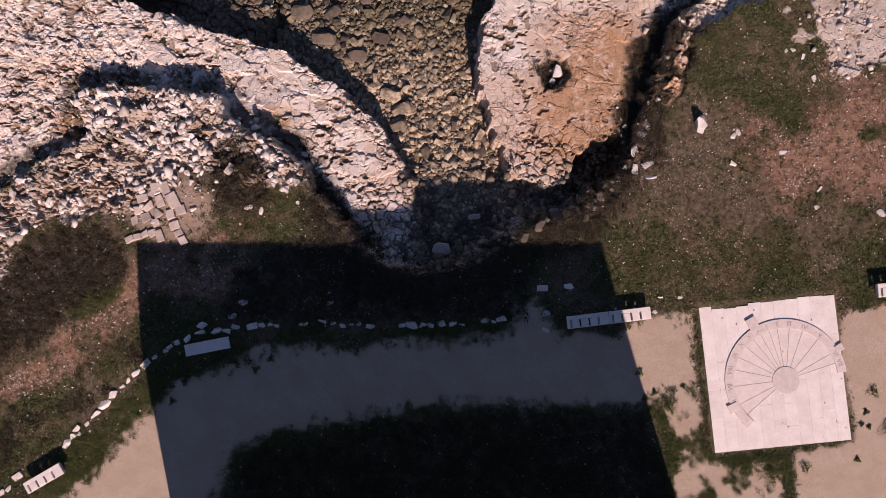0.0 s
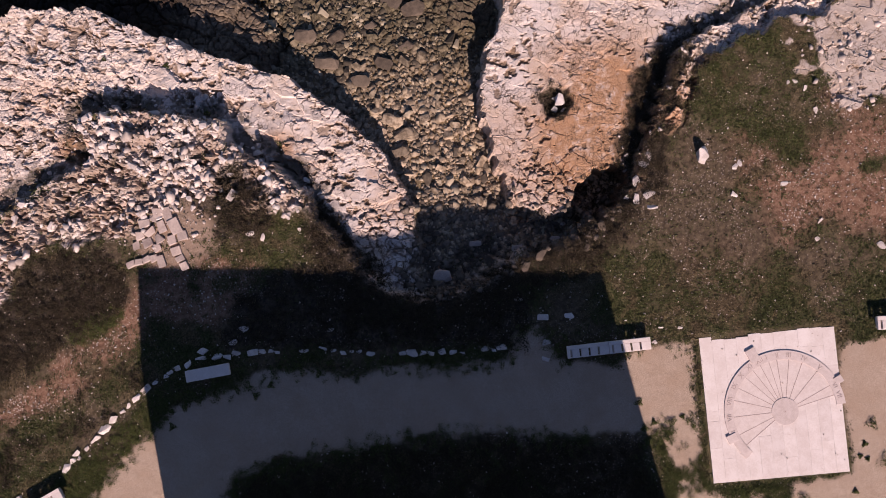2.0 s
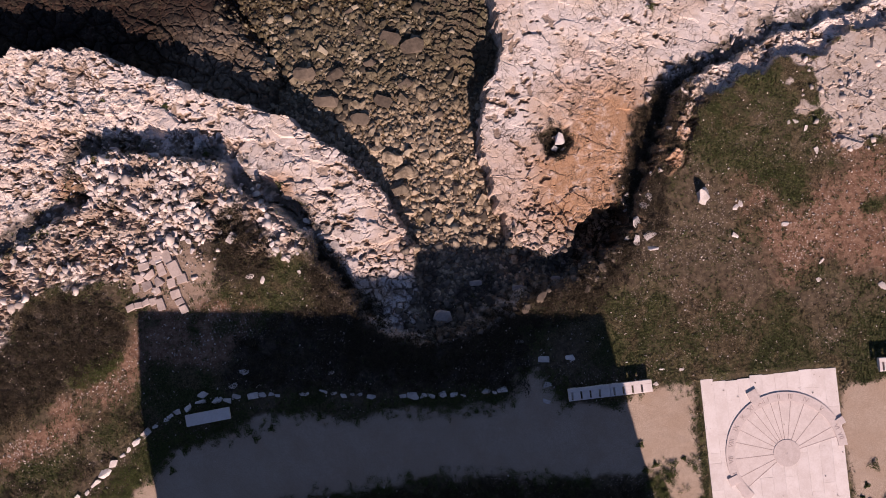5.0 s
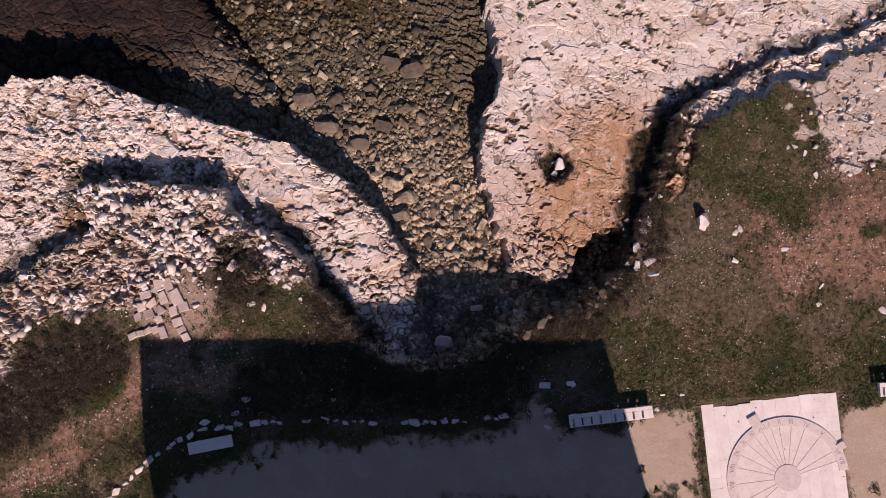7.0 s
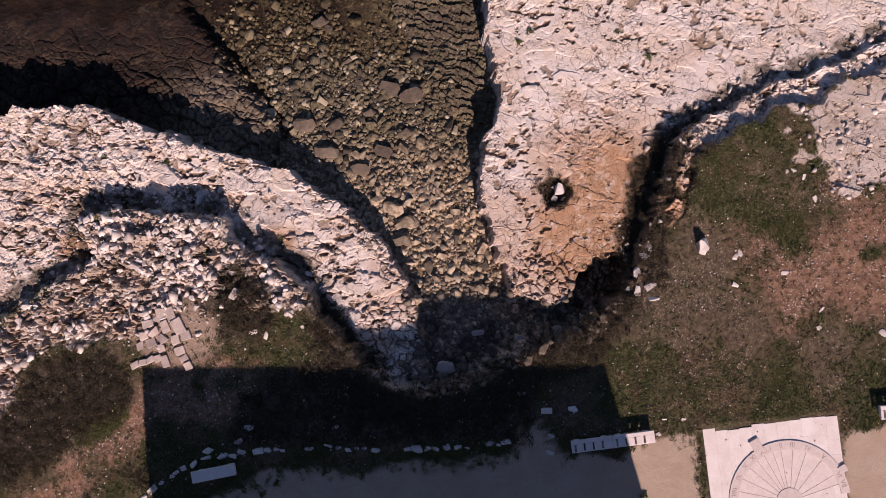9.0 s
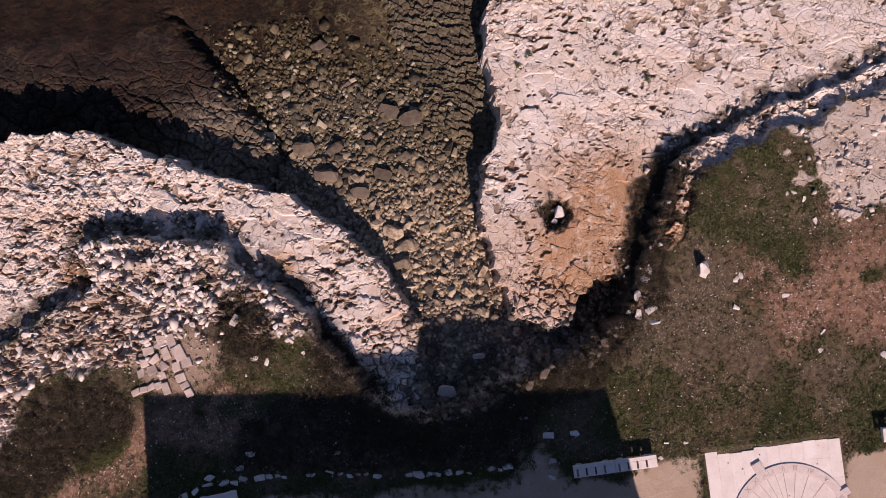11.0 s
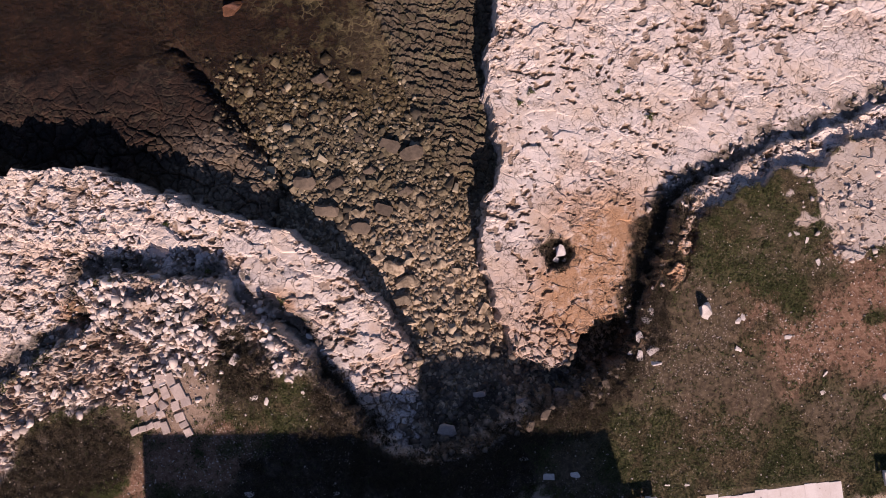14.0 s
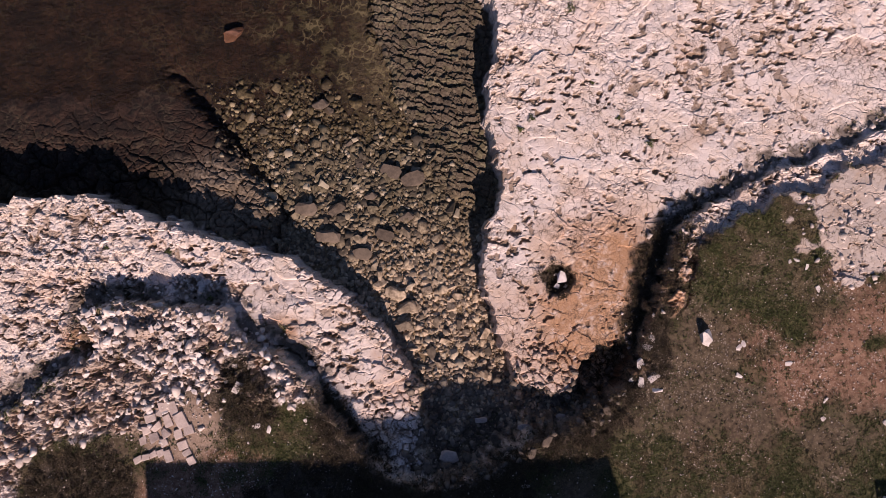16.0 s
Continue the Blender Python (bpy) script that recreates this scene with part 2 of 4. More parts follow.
def mat_water():
    """Clear shallow sea: a clear, faintly green-brown body with a glossy skin."""
    n = Nodes("water")
    out = n.t.nodes["Material Output"]
    clear, gloss = n.t.nodes.new("ShaderNodeBsdfTransparent"), n.t.nodes.new("ShaderNodeBsdfGlossy")
    clear.inputs[0].default_value = (0.78, 0.76, 0.7, 1)
    gloss.inputs["Roughness"].default_value = 0.06
    ripple = n.t.nodes.new("ShaderNodeBump")
    ripple.inputs["Strength"].default_value, ripple.inputs["Distance"].default_value = 0.25, 0.05
    n.t.links.new(n.noise(2.5, 4, 0.55, 0.8), ripple.inputs["Height"])
    n.t.links.new(ripple.outputs[0], gloss.inputs["Normal"])
    fres = n.t.nodes.new("ShaderNodeFresnel")
    fres.inputs["IOR"].default_value = 1.33
    mix = n.t.nodes.new("ShaderNodeMixShader")
    n.t.links.new(fres.outputs[0], mix.inputs[0])
    n.t.links.new(clear.outputs[0], mix.inputs[1])
    n.t.links.new(gloss.outputs[0], mix.inputs[2])
    n.t.links.new(mix.outputs[0], out.inputs["Surface"])
    n.t.nodes.remove(n.b)
    return n.mat


M_WATER = mat_water()


# ---- lie of the land ----
TABLE = np.random.default_rng(7).random((64, 256 * 256)).astype(np.float32)


def hash2(ix, iy, seed):
    return TABLE[int(seed) % 64][(ix & 255) * 256 + (iy & 255)]


def vnoise(x, y, seed=0):
    ix, iy = np.floor(x).astype(np.int32), np.floor(y).astype(np.int32)
    fx, fy = x - ix, y - iy
    fx, fy = fx * fx * (3 - 2 * fx), fy * fy * (3 - 2 * fy)
    a, b = hash2(ix, iy, seed), hash2(ix + 1, iy, seed)
    c, d = hash2(ix, iy + 1, seed), hash2(ix + 1, iy + 1, seed)
    return (a + (b - a) * fx) * (1 - fy) + (c + (d - c) * fx) * fy


def fbm(x, y, scale, seed=0, octaves=4):
    """Value noise, -0.5 to 0.5; scale in metres."""
    total, amp, norm = 0.0, 1.0, 0.0
    for k in range(octaves):
        f = 2.03 ** k / scale
        c, d = math.cos(0.6 + 1.3 * k + seed), math.sin(0.6 + 1.3 * k + seed)
        total = total + amp * vnoise((x * c - y * d) * f + 17.3 * k, (x * d + y * c) * f - 9.1 * k, seed + k)
        norm, amp = norm + amp, amp * 0.55
    return total / norm - 0.5


def cells(x, y, size, seed=0, jitter=0.9):
    """Broken blocks: distance from the joint (in metres, roughly), each block's own chance, and its tilted top."""
    x, y = x / size, y / size
    ix, iy = np.floor(x).astype(np.int32), np.floor(y).astype(np.int32)
    f1, f2 = np.full(x.shape, 9.0, np.float32), np.full(x.shape, 9.0, np.float32)
    who, tilt = np.zeros(x.shape, np.float32), np.zeros(x.shape, np.float32)
    for dx in (-1, 0, 1):
        for dy in (-1, 0, 1):
            cx, cy = ix + dx, iy + dy
            ax = x - (cx + 0.5 + jitter * (hash2(cx, cy, seed) - 0.5))
            ay = y - (cy + 0.5 + jitter * (hash2(cx, cy, seed + 5) - 0.5))
            d = np.hypot(ax, ay)
            near = d < f1
            f2 = np.where(near, f1, np.minimum(f2, d))
            r = hash2(cx, cy, seed + 11)
            who = np.where(near, r, who)
            tilt = np.where(near, (hash2(cx, cy, seed + 17) - 0.5) * ax + (hash2(cx, cy, seed + 23) - 0.5) * ay, tilt)
            f1 = np.where(near, d, f1)
    return (f2 - f1) * size, who, tilt * size


def smooth(x, lo, hi):
    t = np.clip((x - lo) / (hi - lo), 0, 1)
    return t * t * (3 - 2 * t)


def inside(x, y, pts):
    """Distance to the closed line pts: positive inside, negative outside."""
    dist, odd = np.full(x.shape, 1e9), np.zeros(x.shape, bool)
    for (ax, ay), (bx, by) in zip(pts, pts[1:] + pts[:1]):
        ux, uy = bx - ax, by - ay
        t = np.clip(((x - ax) * ux + (y - ay) * uy) / (ux * ux + uy * uy + 1e-12), 0, 1)
        dist = np.minimum(dist, np.hypot(x - ax - t * ux, y - ay - t * uy))
        if ay != by:
            odd ^= ((ay > y) != (by > y)) & (x < ax + (y - ay) * ux / uy)
    return np.where(odd, dist, -dist)


# the lip of the upper land, from west to east
EDGE = [(-21.76, 0.99), (-18.27, 2.62), (-16.88, 3.67), (-15.13, 4.37), (-14.78, 4.83), (-15.04, 5.78), (-15.28, 6.49),
        (-14.82, 6.84), (-13.17, 6.79), (-11.28, 6.59), (-10.1, 6.63), (-9.28, 6.22), (-8.96, 5.51), (-7.97, 4.8), (-6.8, 4.45),
        (-5.86, 3.62), (-5.34, 2.8), (-4.8, 2.05), (-4.1, 1.16), (-3.29, -0.12), (-2.36, -0.82), (-0.51, -1.1), (1.11, -0.76),
        (2.27, -0.02), (3.32, 0.79), (4.71, 1.13), (5.87, 1.55), (6.45, 2.4), (7.39, 3.21), (8.05, 4.03), (8.15, 5.2), (8.47, 6.13)]
EDGE += [(8.95, 7.19), (9.4, 8.3), (9.79, 9.41), (10.86, 10.19), (12.52, 10.87), (13.77, 11.86), (15.37, 12.06), (16.79, 12.67), (18.41, 13.34), (21.54, 14.35)]
UPLAND = EDGE + [(400, 60), (900, -900), (-900, -900), (-400, -40)]
# cliff lips of the inlet
WEST = [(-19.33, 11.19), (-18.59, 11.55), (-17.11, 11.52), (-15.63, 11.73), (-14.15, 10.97), (-12.18, 10.19), (-10.46, 9.67),
        (-8.75, 9.27), (-7.04, 8.62), (-5.95, 8.0), (-4.61, 7.24), (-3.65, 6.25), (-2.69, 5.27), (-2.22, 4.54), (-1.7, 3.81), (-1.4, 2.84), (-1.25, 1.64), (-1.43, 0.86)]
EAST = [(6.9, 2.7), (7.75, 3.8), (7.75, 4.8), (6.45, 4.75), (5.85, 3.95), (5.35, 3.1), (4.9, 2.84), (3.79, 2.84), (3.08, 3.29), (2.61, 4.02), (2.15, 4.99), (2.17, 5.96), (1.76, 7.17), (1.49, 8.39), (1.8, 9.36),
        (2.32, 10.57), (2.47, 12.04), (2.33, 13.52), (1.91, 14.51), (2.02, 16.0), (2.42, 17.48), (2.48, 18.23), (2.34, 19.73), (1.65, 21.76)]
HEAD = [(-1.7, 0.1), (-0.5, -0.9), (1.0, -0.6), (2.2, 0.1), (3.3, 0.9), (4.7, 1.3), (5.9, 1.9)]
INLET = [(-900, 0), (-60, 9.0)] + WEST + HEAD + EAST + [(3, 40), (80, 120), (900, 300), (900, 900), (-900, 900)]
TRACK = [(-18.92, -11.91), (-14.57, -9.3), (-12.41, -6.79), (-11.15, -5.53), (-8.84, -4.61), (-7.46, -4.04), (-5.14, -3.81), (-3.29, -3.98),
         (-1.9, -3.7), (0.41, -3.66), (2.72, -3.37), (2.84, -2.45), (3.88, -1.99), (4.45, -2.79), (5.02, -3.49), (7.32, -3.38), (8.71, -2.85),
         (10.2, -2.81), (10.49, -6.01), (10.36, -6.92), (8.89, -6.01), (7.97, -6.46), (4.99, -6.5), (2.01, -6.32), (-0.52, -6.5), (-2.13, -6.86),
         (-5.13, -7.18), (-6.97, -7.71), (-8.35, -8.27), (-9.25, -10.54), (-9.69, -12.58), (-16, -14)]
SAND = [(16.04, -2.82), (16.5, -2.59), (18.06, -2.48), (30, -2.37), (30, -14), (14.7, -14), (14.1, -8.28), (16.6, -7.83)]
MOUND = [(-21, 0.6), (-18.23, 2.37), (-14.75, 4.71), (-15.25, 6.48), (-13.14, 6.82), (-10.08, 6.62), (-8.95, 5.5), (-6.79, 4.43), (-5.38, 3.02),
         (-6.54, 2.56), (-8.17, 2.57), (-9.58, 3.28), (-10.5, 3.2), (-12.2, 2.3), (-13.2, 1.6), (-15.88, 1.3), (-17.3, 0.9), (-18.0, -0.8), (-18.9, -2.1), (-21, -3.4)]
SLABS = [(-13.0, 1.55), (-11.96, 2.48), (-10.55, 3.06), (-9.61, 2.35), (-9.25, 1.18), (-10.52, 0.3), (-12.16, 0.49)]
SCRUB = [(-22, -4.0), (-18.9, -2.2), (-17.9, -0.9), (-17.1, 0.5), (-15.62, 0.96), (-13.99, 0.96), (-13.16, 0.03), (-12.91, -0.9), (-13.94, -1.83), (-15.1, -2.4), (-16.7, -3.67), (-18.78, -4.58), (-22, -5)]
RED_W = [(-20, -6.7), (-16.75, -4.6), (-15.84, -3.45), (-13.99, -2.29), (-12.96, -1.37), (-12.3, -0.2), (-12.2, -1.83), (-12.47, -2.76), (-14.2, -4.14), (-15.81, -5.29), (-16.96, -5.98)]
RED_E = [(16.28, 7.17), (18.33, 7.62), (30, 7.62), (30, 1.32), (16.62, 2.02), (14.32, 2.26), (11.8, 2.97), (11.83, 4.84), (14.38, 5.18)]
PALE_E = [(14.3, 10.9), (14.76, 9.67), (15.37, 8.11), (16.51, 6.93), (18.33, 7.62), (30, 8.32), (30, 15.11), (17.5, 12.4)]
LEDGE_W = [(-40, 19.46), (-18.55, 20.45), (-15.36, 19.85), (-13.24, 18.2), (-11.39, 16.03), (-10.09, 14.68), (-9.04, 13.07), (-7.49, 10.94), (-8.02, 9.17), (-12.73, 9.26), (-40, 12.28)]
LEDGE_E = [(-3.68, 24.26), (-3.46, 19.05), (-2.19, 16.1), (-1.44, 13.71), (-0.17, 11.85), (1.1, 10.51), (2.92, 10.48), (3.18, 24.1)]
BESIDE_DIAL = [(8.6, -6.3), (10.3, -5.6), (10.9, -8.4), (14.0, -8.3), (14.2, -9.5), (12.6, -12), (9.5, -12), (9.0, -8)]
RED_S = [(-12.5, 0.5), (-9.3, 0.9), (-7.5, 0.4), (-8.0, -1.0), (-9.5, -2.2), (-12.3, -1.8)]
STEP_SCRUB = [(7.9, 8.8), (9.5, 9.9), (10.3, 9.3), (9.9, 8.0), (9.0, 6.9), (8.7, 4.9), (7.7, 2.6), (6.6, 1.4), (6.0, 2.6), (7.6, 4.8)]
NOOK_PLAN = [(-9.5, 4.3), (-8.5, 4.7), (-7.4, 3.8), (-6.9, 2.1), (-7.6, 1.4), (-9.2, 1.4), (-9.7, 2.5)]
CORNER = [(-5.6, 2.0), (-4.5, 2.5), (-3.7, 1.3), (-2.5, 0.4), (-2.2, -0.6), (-4.6, -0.4)]
BROWN_TURF = [(9.4, 1.5), (14.4, 1.4), (14.4, -1.1), (11, -1.3), (9.4, -0.6)]
HOLLOW = [(4.05, 7.7), (4.66, 8.3), (5.38, 8.05), (5.54, 7.44), (5.24, 6.84), (4.52, 6.72)]


def land(x, y):
    """Heights and zones of the land at the points x, y."""
    wx = x + 0.5 * fbm(x, y, 1.4, 3, 4) + 0.6 * fbm(x, y, 0.4, 13, 3)
    wy = y + 0.5 * fbm(x, y, 1.4, 8, 4) + 0.6 * fbm(x, y, 0.4, 14, 3)
    up, inl = inside(wx, wy, UPLAND), inside(wx, wy, INLET)
    mound, slabs = inside(wx, wy, MOUND), inside(x, y, SLABS)
    track = np.maximum(inside(x + 0.5 * fbm(x, y, 1.1, 21), y + 0.9 * fbm(x, y, 1.1, 22), TRACK), inside(x + 0.5 * fbm(x, y, 1.1, 21), y + 0.8 * fbm(x, y, 1.1, 22), SAND))
    track = np.maximum(track, np.minimum(inside(x, y, BESIDE_DIAL), 0.4) + 2.2 * fbm(x, y, 1.0, 47) - 0.15)
    head = smooth(y, 4.0, 1.0) * smooth(np.abs(x - 1.5), 6.0, 4.0)
    ridge = -0.95 - 0.045 * (np.clip(x, -30, 2) + 6) - 0.05 * (np.clip(y, -2, 25) - 5)
    plateau = -0.8 - 0.015 * (np.clip(y, 0, 30) - 7) + 0.35 * smooth(x, 9, 20)
    low = np.where(x < 0.3, ridge, plateau)
    bed = np.interp(y, [-1, 1, 4, 8, 14, 20, 60, 300], [-0.9, -1.5, -2.1, -2.45, -2.85, -3.1, -5, -12])
    bed = bed + 0.3 * smooth(inside(wx, wy, LEDGE_W), 0, 0.5) * smooth(y + 5.0 * fbm(x, y, 3.0, 68), 18.5, 14) + 0.35 * smooth(inside(wx, wy, LEDGE_E), 0, 0.5)
    l_w = inside(wx, wy, LEDGE_W)
    bed = bed - 0.6 * np.exp(-((l_w + 0.2) / 0.22) ** 2) * smooth(y, 19, 16) * smooth(fbm(x, y, 1.2, 69), -0.25, 0.0)
    s_in = smooth(inl, -0.03, 0.13 + 0.6 * head)
    s_up = smooth(up, -0.15 - 0.45 * head, 0.06)
    s_tr = smooth(track, -0.12, 0.15)
    flat = 0.06 + 0.12 * fbm(x, y, 5.0, 31) * (1 - s_tr)
    # a rocky step below the turf along the eastern edge, and a thin rib beside it
    step = smooth(x, 9.6, 10.6) * (1 - smooth(up + 1.1 * fbm(x, y, 1.0, 33), 0.95, 1.1)) * s_up
    rib = smooth(np.abs(up - 0.6 + 0.5 * fbm(x, y, 0.8, 34)), 0.34, 0.2) * smooth(x, 8.4, 8.8) * smooth(x, 11.2, 10.4) * smooth(y, 5.6, 6.4) * smooth(fbm(x, y, 0.6, 36), -0.2, -0.05)
    flat = flat - 0.36 * step + 0.2 * rib
    h = low * (1 - s_in) + bed * s_in
    h = h * (1 - s_up) + flat * s_up
    is_mound = smooth(mound, -0.2, 0.25)
    pale = smooth(inside(wx, wy, PALE_E) + 2.6 * fbm(x, y, 0.8, 64) + 3.0 * fbm(x, y, 3.0, 35) - 0.1, -0.05, 0.15)
    lip = smooth(np.abs(up + 0.15), 0.75, 0.25) * (1 - smooth(np.abs(x - 1.0), 6.0, 4.5))
    rock = np.clip(np.maximum(smooth(up, 0.25, -0.05), np.maximum(is_mound, np.maximum(pale * 0.6, np.maximum(0.8 * lip * (fbm(x, y, 0.9, 41) > 0.0), np.maximum(step, rib))))), 0, 1)
    # reaches up the cliff faces too, painting their shade with the dark tone
    shore = smooth(inl, 0.03, 0.25) * (1 - s_up) * smooth(h, -0.9, -1.25)
    # broken rock
    qx, qy = x + 0.5 * fbm(x, y, 0.9, 51), y + 0.5 * fbm(x, y, 0.9, 52)
    j1, c1, t1 = cells(qx * 0.8, qy + 0.3 * qx, 0.95, 1)
    j2, c2, t2 = cells(qx, qy, 0.4, 2)
    j3, c3, t3 = cells(x + 0.12 * fbm(x, y, 0.3, 53, 2), y * 1.25, 0.19, 3)
    east = smooth(x, 0.5, 1.5) * (1 - s_up)
    rough = np.clip(0.06 + 0.85 * is_mound + 0.7 * step + 0.7 * rib + 0.55 * smooth(x, -7.5, -12.5) + 0.3 * smooth(y, 14, 19) * east + (1.6 - 0.7 * east) * fbm(x, y, 2.2, 61), 0.03, 1.2) * (1 - 0.6 * pale) + 0.14 * pale * smooth(fbm(x, y, 0.9, 33), -0.05, 0.1)
    seam = smooth(fbm(x, y, 1.6, 63), -0.05, 0.15)
    calm = 1 - 0.6 * east
    d = calm * (0.12 * (c1 - 0.5) + 0.3 * t1) + rough * (0.14 * (c2 - 0.5) + 0.6 * t2 + (0.05 + 0.06 * is_mound) * (c3 - 0.5) + (0.4 + 0.6 * is_mound) * t3)
    d -= 0.13 * rough * np.exp(-j2 / 0.03) * seam + 0.10 * np.exp(-j1 / 0.03) * seam * calm + 0.05 * np.exp(-j3 / 0.02) * rough
    d += 0.18 * calm * fbm(x, y, 1.3, 71) + (0.03 + 0.06 * np.clip(rough, 0, 1)) * fbm(x, y, 0.22, 72, 3)
    pk = fbm(x, y, 0.32, 81, 3) + 0.4 * fbm(x, y, 3.0, 82, 2)
    pit = smooth(pk, 0.19, 0.25) * (1 - s_up) * (1 - s_in)
    hollow = smooth(inside(wx, wy, HOLLOW), -0.1, 0.25)
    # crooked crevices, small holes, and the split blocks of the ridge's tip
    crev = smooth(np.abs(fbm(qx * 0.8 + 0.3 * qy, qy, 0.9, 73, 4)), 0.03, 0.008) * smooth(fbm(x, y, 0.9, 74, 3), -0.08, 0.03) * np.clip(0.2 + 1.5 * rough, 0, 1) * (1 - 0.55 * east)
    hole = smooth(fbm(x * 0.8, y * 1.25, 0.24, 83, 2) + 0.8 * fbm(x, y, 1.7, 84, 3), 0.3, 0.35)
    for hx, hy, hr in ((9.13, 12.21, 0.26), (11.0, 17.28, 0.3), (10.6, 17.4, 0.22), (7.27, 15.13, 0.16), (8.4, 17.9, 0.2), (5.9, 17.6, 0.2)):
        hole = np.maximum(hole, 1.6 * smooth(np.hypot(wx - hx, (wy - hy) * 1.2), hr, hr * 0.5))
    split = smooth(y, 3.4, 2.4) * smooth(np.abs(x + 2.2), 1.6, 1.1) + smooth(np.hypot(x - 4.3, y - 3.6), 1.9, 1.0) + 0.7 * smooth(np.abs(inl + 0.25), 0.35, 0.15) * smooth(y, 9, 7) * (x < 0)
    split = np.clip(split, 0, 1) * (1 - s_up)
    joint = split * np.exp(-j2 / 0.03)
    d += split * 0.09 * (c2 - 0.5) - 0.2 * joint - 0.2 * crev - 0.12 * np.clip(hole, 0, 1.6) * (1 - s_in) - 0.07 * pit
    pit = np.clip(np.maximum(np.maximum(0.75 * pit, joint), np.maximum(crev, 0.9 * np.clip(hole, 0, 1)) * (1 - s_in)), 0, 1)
    dr = d * rock * (1 - shore) * (0.85 + 0.35 * is_mound)
    # layered beds and cobbles of the inlet
    strata = np.mod(0.3 * t2 + (y + 0.22 * x + 1.3 * fbm(x, y, 2.2, 91) + 0.35 * fbm(x, y, 0.6, 92)) / (0.36 + 0.1 * c1), 1.0)
    is_le, is_lw = smooth(inside(wx, wy, LEDGE_E), -0.1, 0.3), smooth(inside(wx, wy, LEDGE_W), -0.1, 0.3)
    ds = is_le * (0.13 * strata + 0.1 * (c2 - 0.5) + 0.6 * t2 - 0.09 * np.exp(-j2 / 0.03)) + is_lw * (0.16 * (c1 - 0.5) + 0.35 * t1 - 0.2 * np.exp(-j1 / 0.05) + 0.1 * (c2 - 0.5) + 0.4 * t2 - 0.12 * np.exp(-j2 / 0.035)) * smooth(y, 17, 12) + 0.12 * fbm(x, y, 0.8, 93) + 0.025 * (c3 - 0.5)
    far = smooth(np.hypot(x, y - 4), 60, 30)
    h = h + (dr + ds * shore) * far - 0.4 * hollow
    h += (1 - rock) * s_up * (1 - s_tr) * (0.05 * fbm(x, y, 0.5, 95)) + s_tr * 0.015 * fbm(x, y, 0.3, 96)
    # zones
    scrub = smooth(inside(wx, wy, SCRUB), -0.3, 0.4)
    scrub = np.maximum(scrub, np.maximum(hollow, 0.9 * smooth(up, 1.2, 0.3) * smooth(up, -0.7, -0.1) * smooth(np.abs(x - 4), 8.5, 6.5)))
    # dark earth colour painting the step's shadow on the rock below it
    foot_shade = smooth(up, -0.05, -0.2) * smooth(up, -1.15, -0.7) * smooth(np.abs(x - 1.0), 5.0, 6.5) * smooth(fbm(x, y, 0.6, 65), -0.22, 0.0)
    nook = smooth(inside(wx, wy, NOOK_PLAN), -0.3, 0.4)
    arc = 0.6 * smooth(up, -0.85, -0.6) * smooth(up, 0.05, -0.15) * smooth(np.abs(x - 0.2), 3.6, 3.0) * smooth(y, 1.6, 1.0) * smooth(fbm(x, y, 0.7, 37), -0.1, 0.05)
    # inlet head coloured dark, to deepen the house's shade over it
    bowl_shade = smooth(inl, -0.2, 0.3) * smooth(y, 3.2, 1.8) * smooth(np.abs(x - 1.5), 6.5, 5.5) * smooth(fbm(x, y, 0.8, 67), -0.2, 0.05)
    bowl_shade = bowl_shade * (1 - arc)
    shore = shore * (1 - bowl_shade) * (1 - arc)
    scrub = np.maximum(scrub, np.maximum(0.75 * foot_shade, np.maximum(0.8 * nook, bowl_shade)))
    # scrub colour laid within the house's shadow, making that shade darker
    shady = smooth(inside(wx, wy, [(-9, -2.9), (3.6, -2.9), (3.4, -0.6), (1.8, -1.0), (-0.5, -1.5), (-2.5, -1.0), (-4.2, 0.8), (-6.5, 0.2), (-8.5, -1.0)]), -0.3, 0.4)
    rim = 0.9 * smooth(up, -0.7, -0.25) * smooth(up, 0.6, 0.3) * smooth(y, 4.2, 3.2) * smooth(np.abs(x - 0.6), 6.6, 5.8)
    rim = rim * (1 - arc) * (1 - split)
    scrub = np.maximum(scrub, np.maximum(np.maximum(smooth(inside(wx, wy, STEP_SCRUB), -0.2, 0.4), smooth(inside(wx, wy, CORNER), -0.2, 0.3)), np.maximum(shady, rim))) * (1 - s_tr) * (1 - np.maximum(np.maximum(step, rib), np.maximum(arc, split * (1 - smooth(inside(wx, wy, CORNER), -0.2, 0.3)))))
    red = np.maximum(smooth(inside(wx, wy, RED_W), -0.5, 0.4), np.maximum(smooth(inside(wx, wy, RED_S), -0.4, 0.4), np.maximum(0.15 * smooth(inside(wx, wy, BROWN_TURF) + 3.0 * fbm(x, y, 2.0, 38), -0.6, 0.9), smooth(inside(wx, wy, RED_E) + 4.0 * fbm(x, y, 2.5, 39), -0.7, 0.9)))) * smooth(fbm(x, y, 1.5, 101), -0.32, -0.05) * s_up * (1 - s_tr)
    red = np.maximum(red, 0.7 * smooth(slabs, -0.3, 0.3))
    grass = smooth(fbm(x, y, 2.6, 111), -0.2, 0.12) * s_up * (1 - red) * (1 - s_tr) * (1 - is_mound) * (1 - scrub) * (1 - pale) * (1 - np.maximum(step, rib))
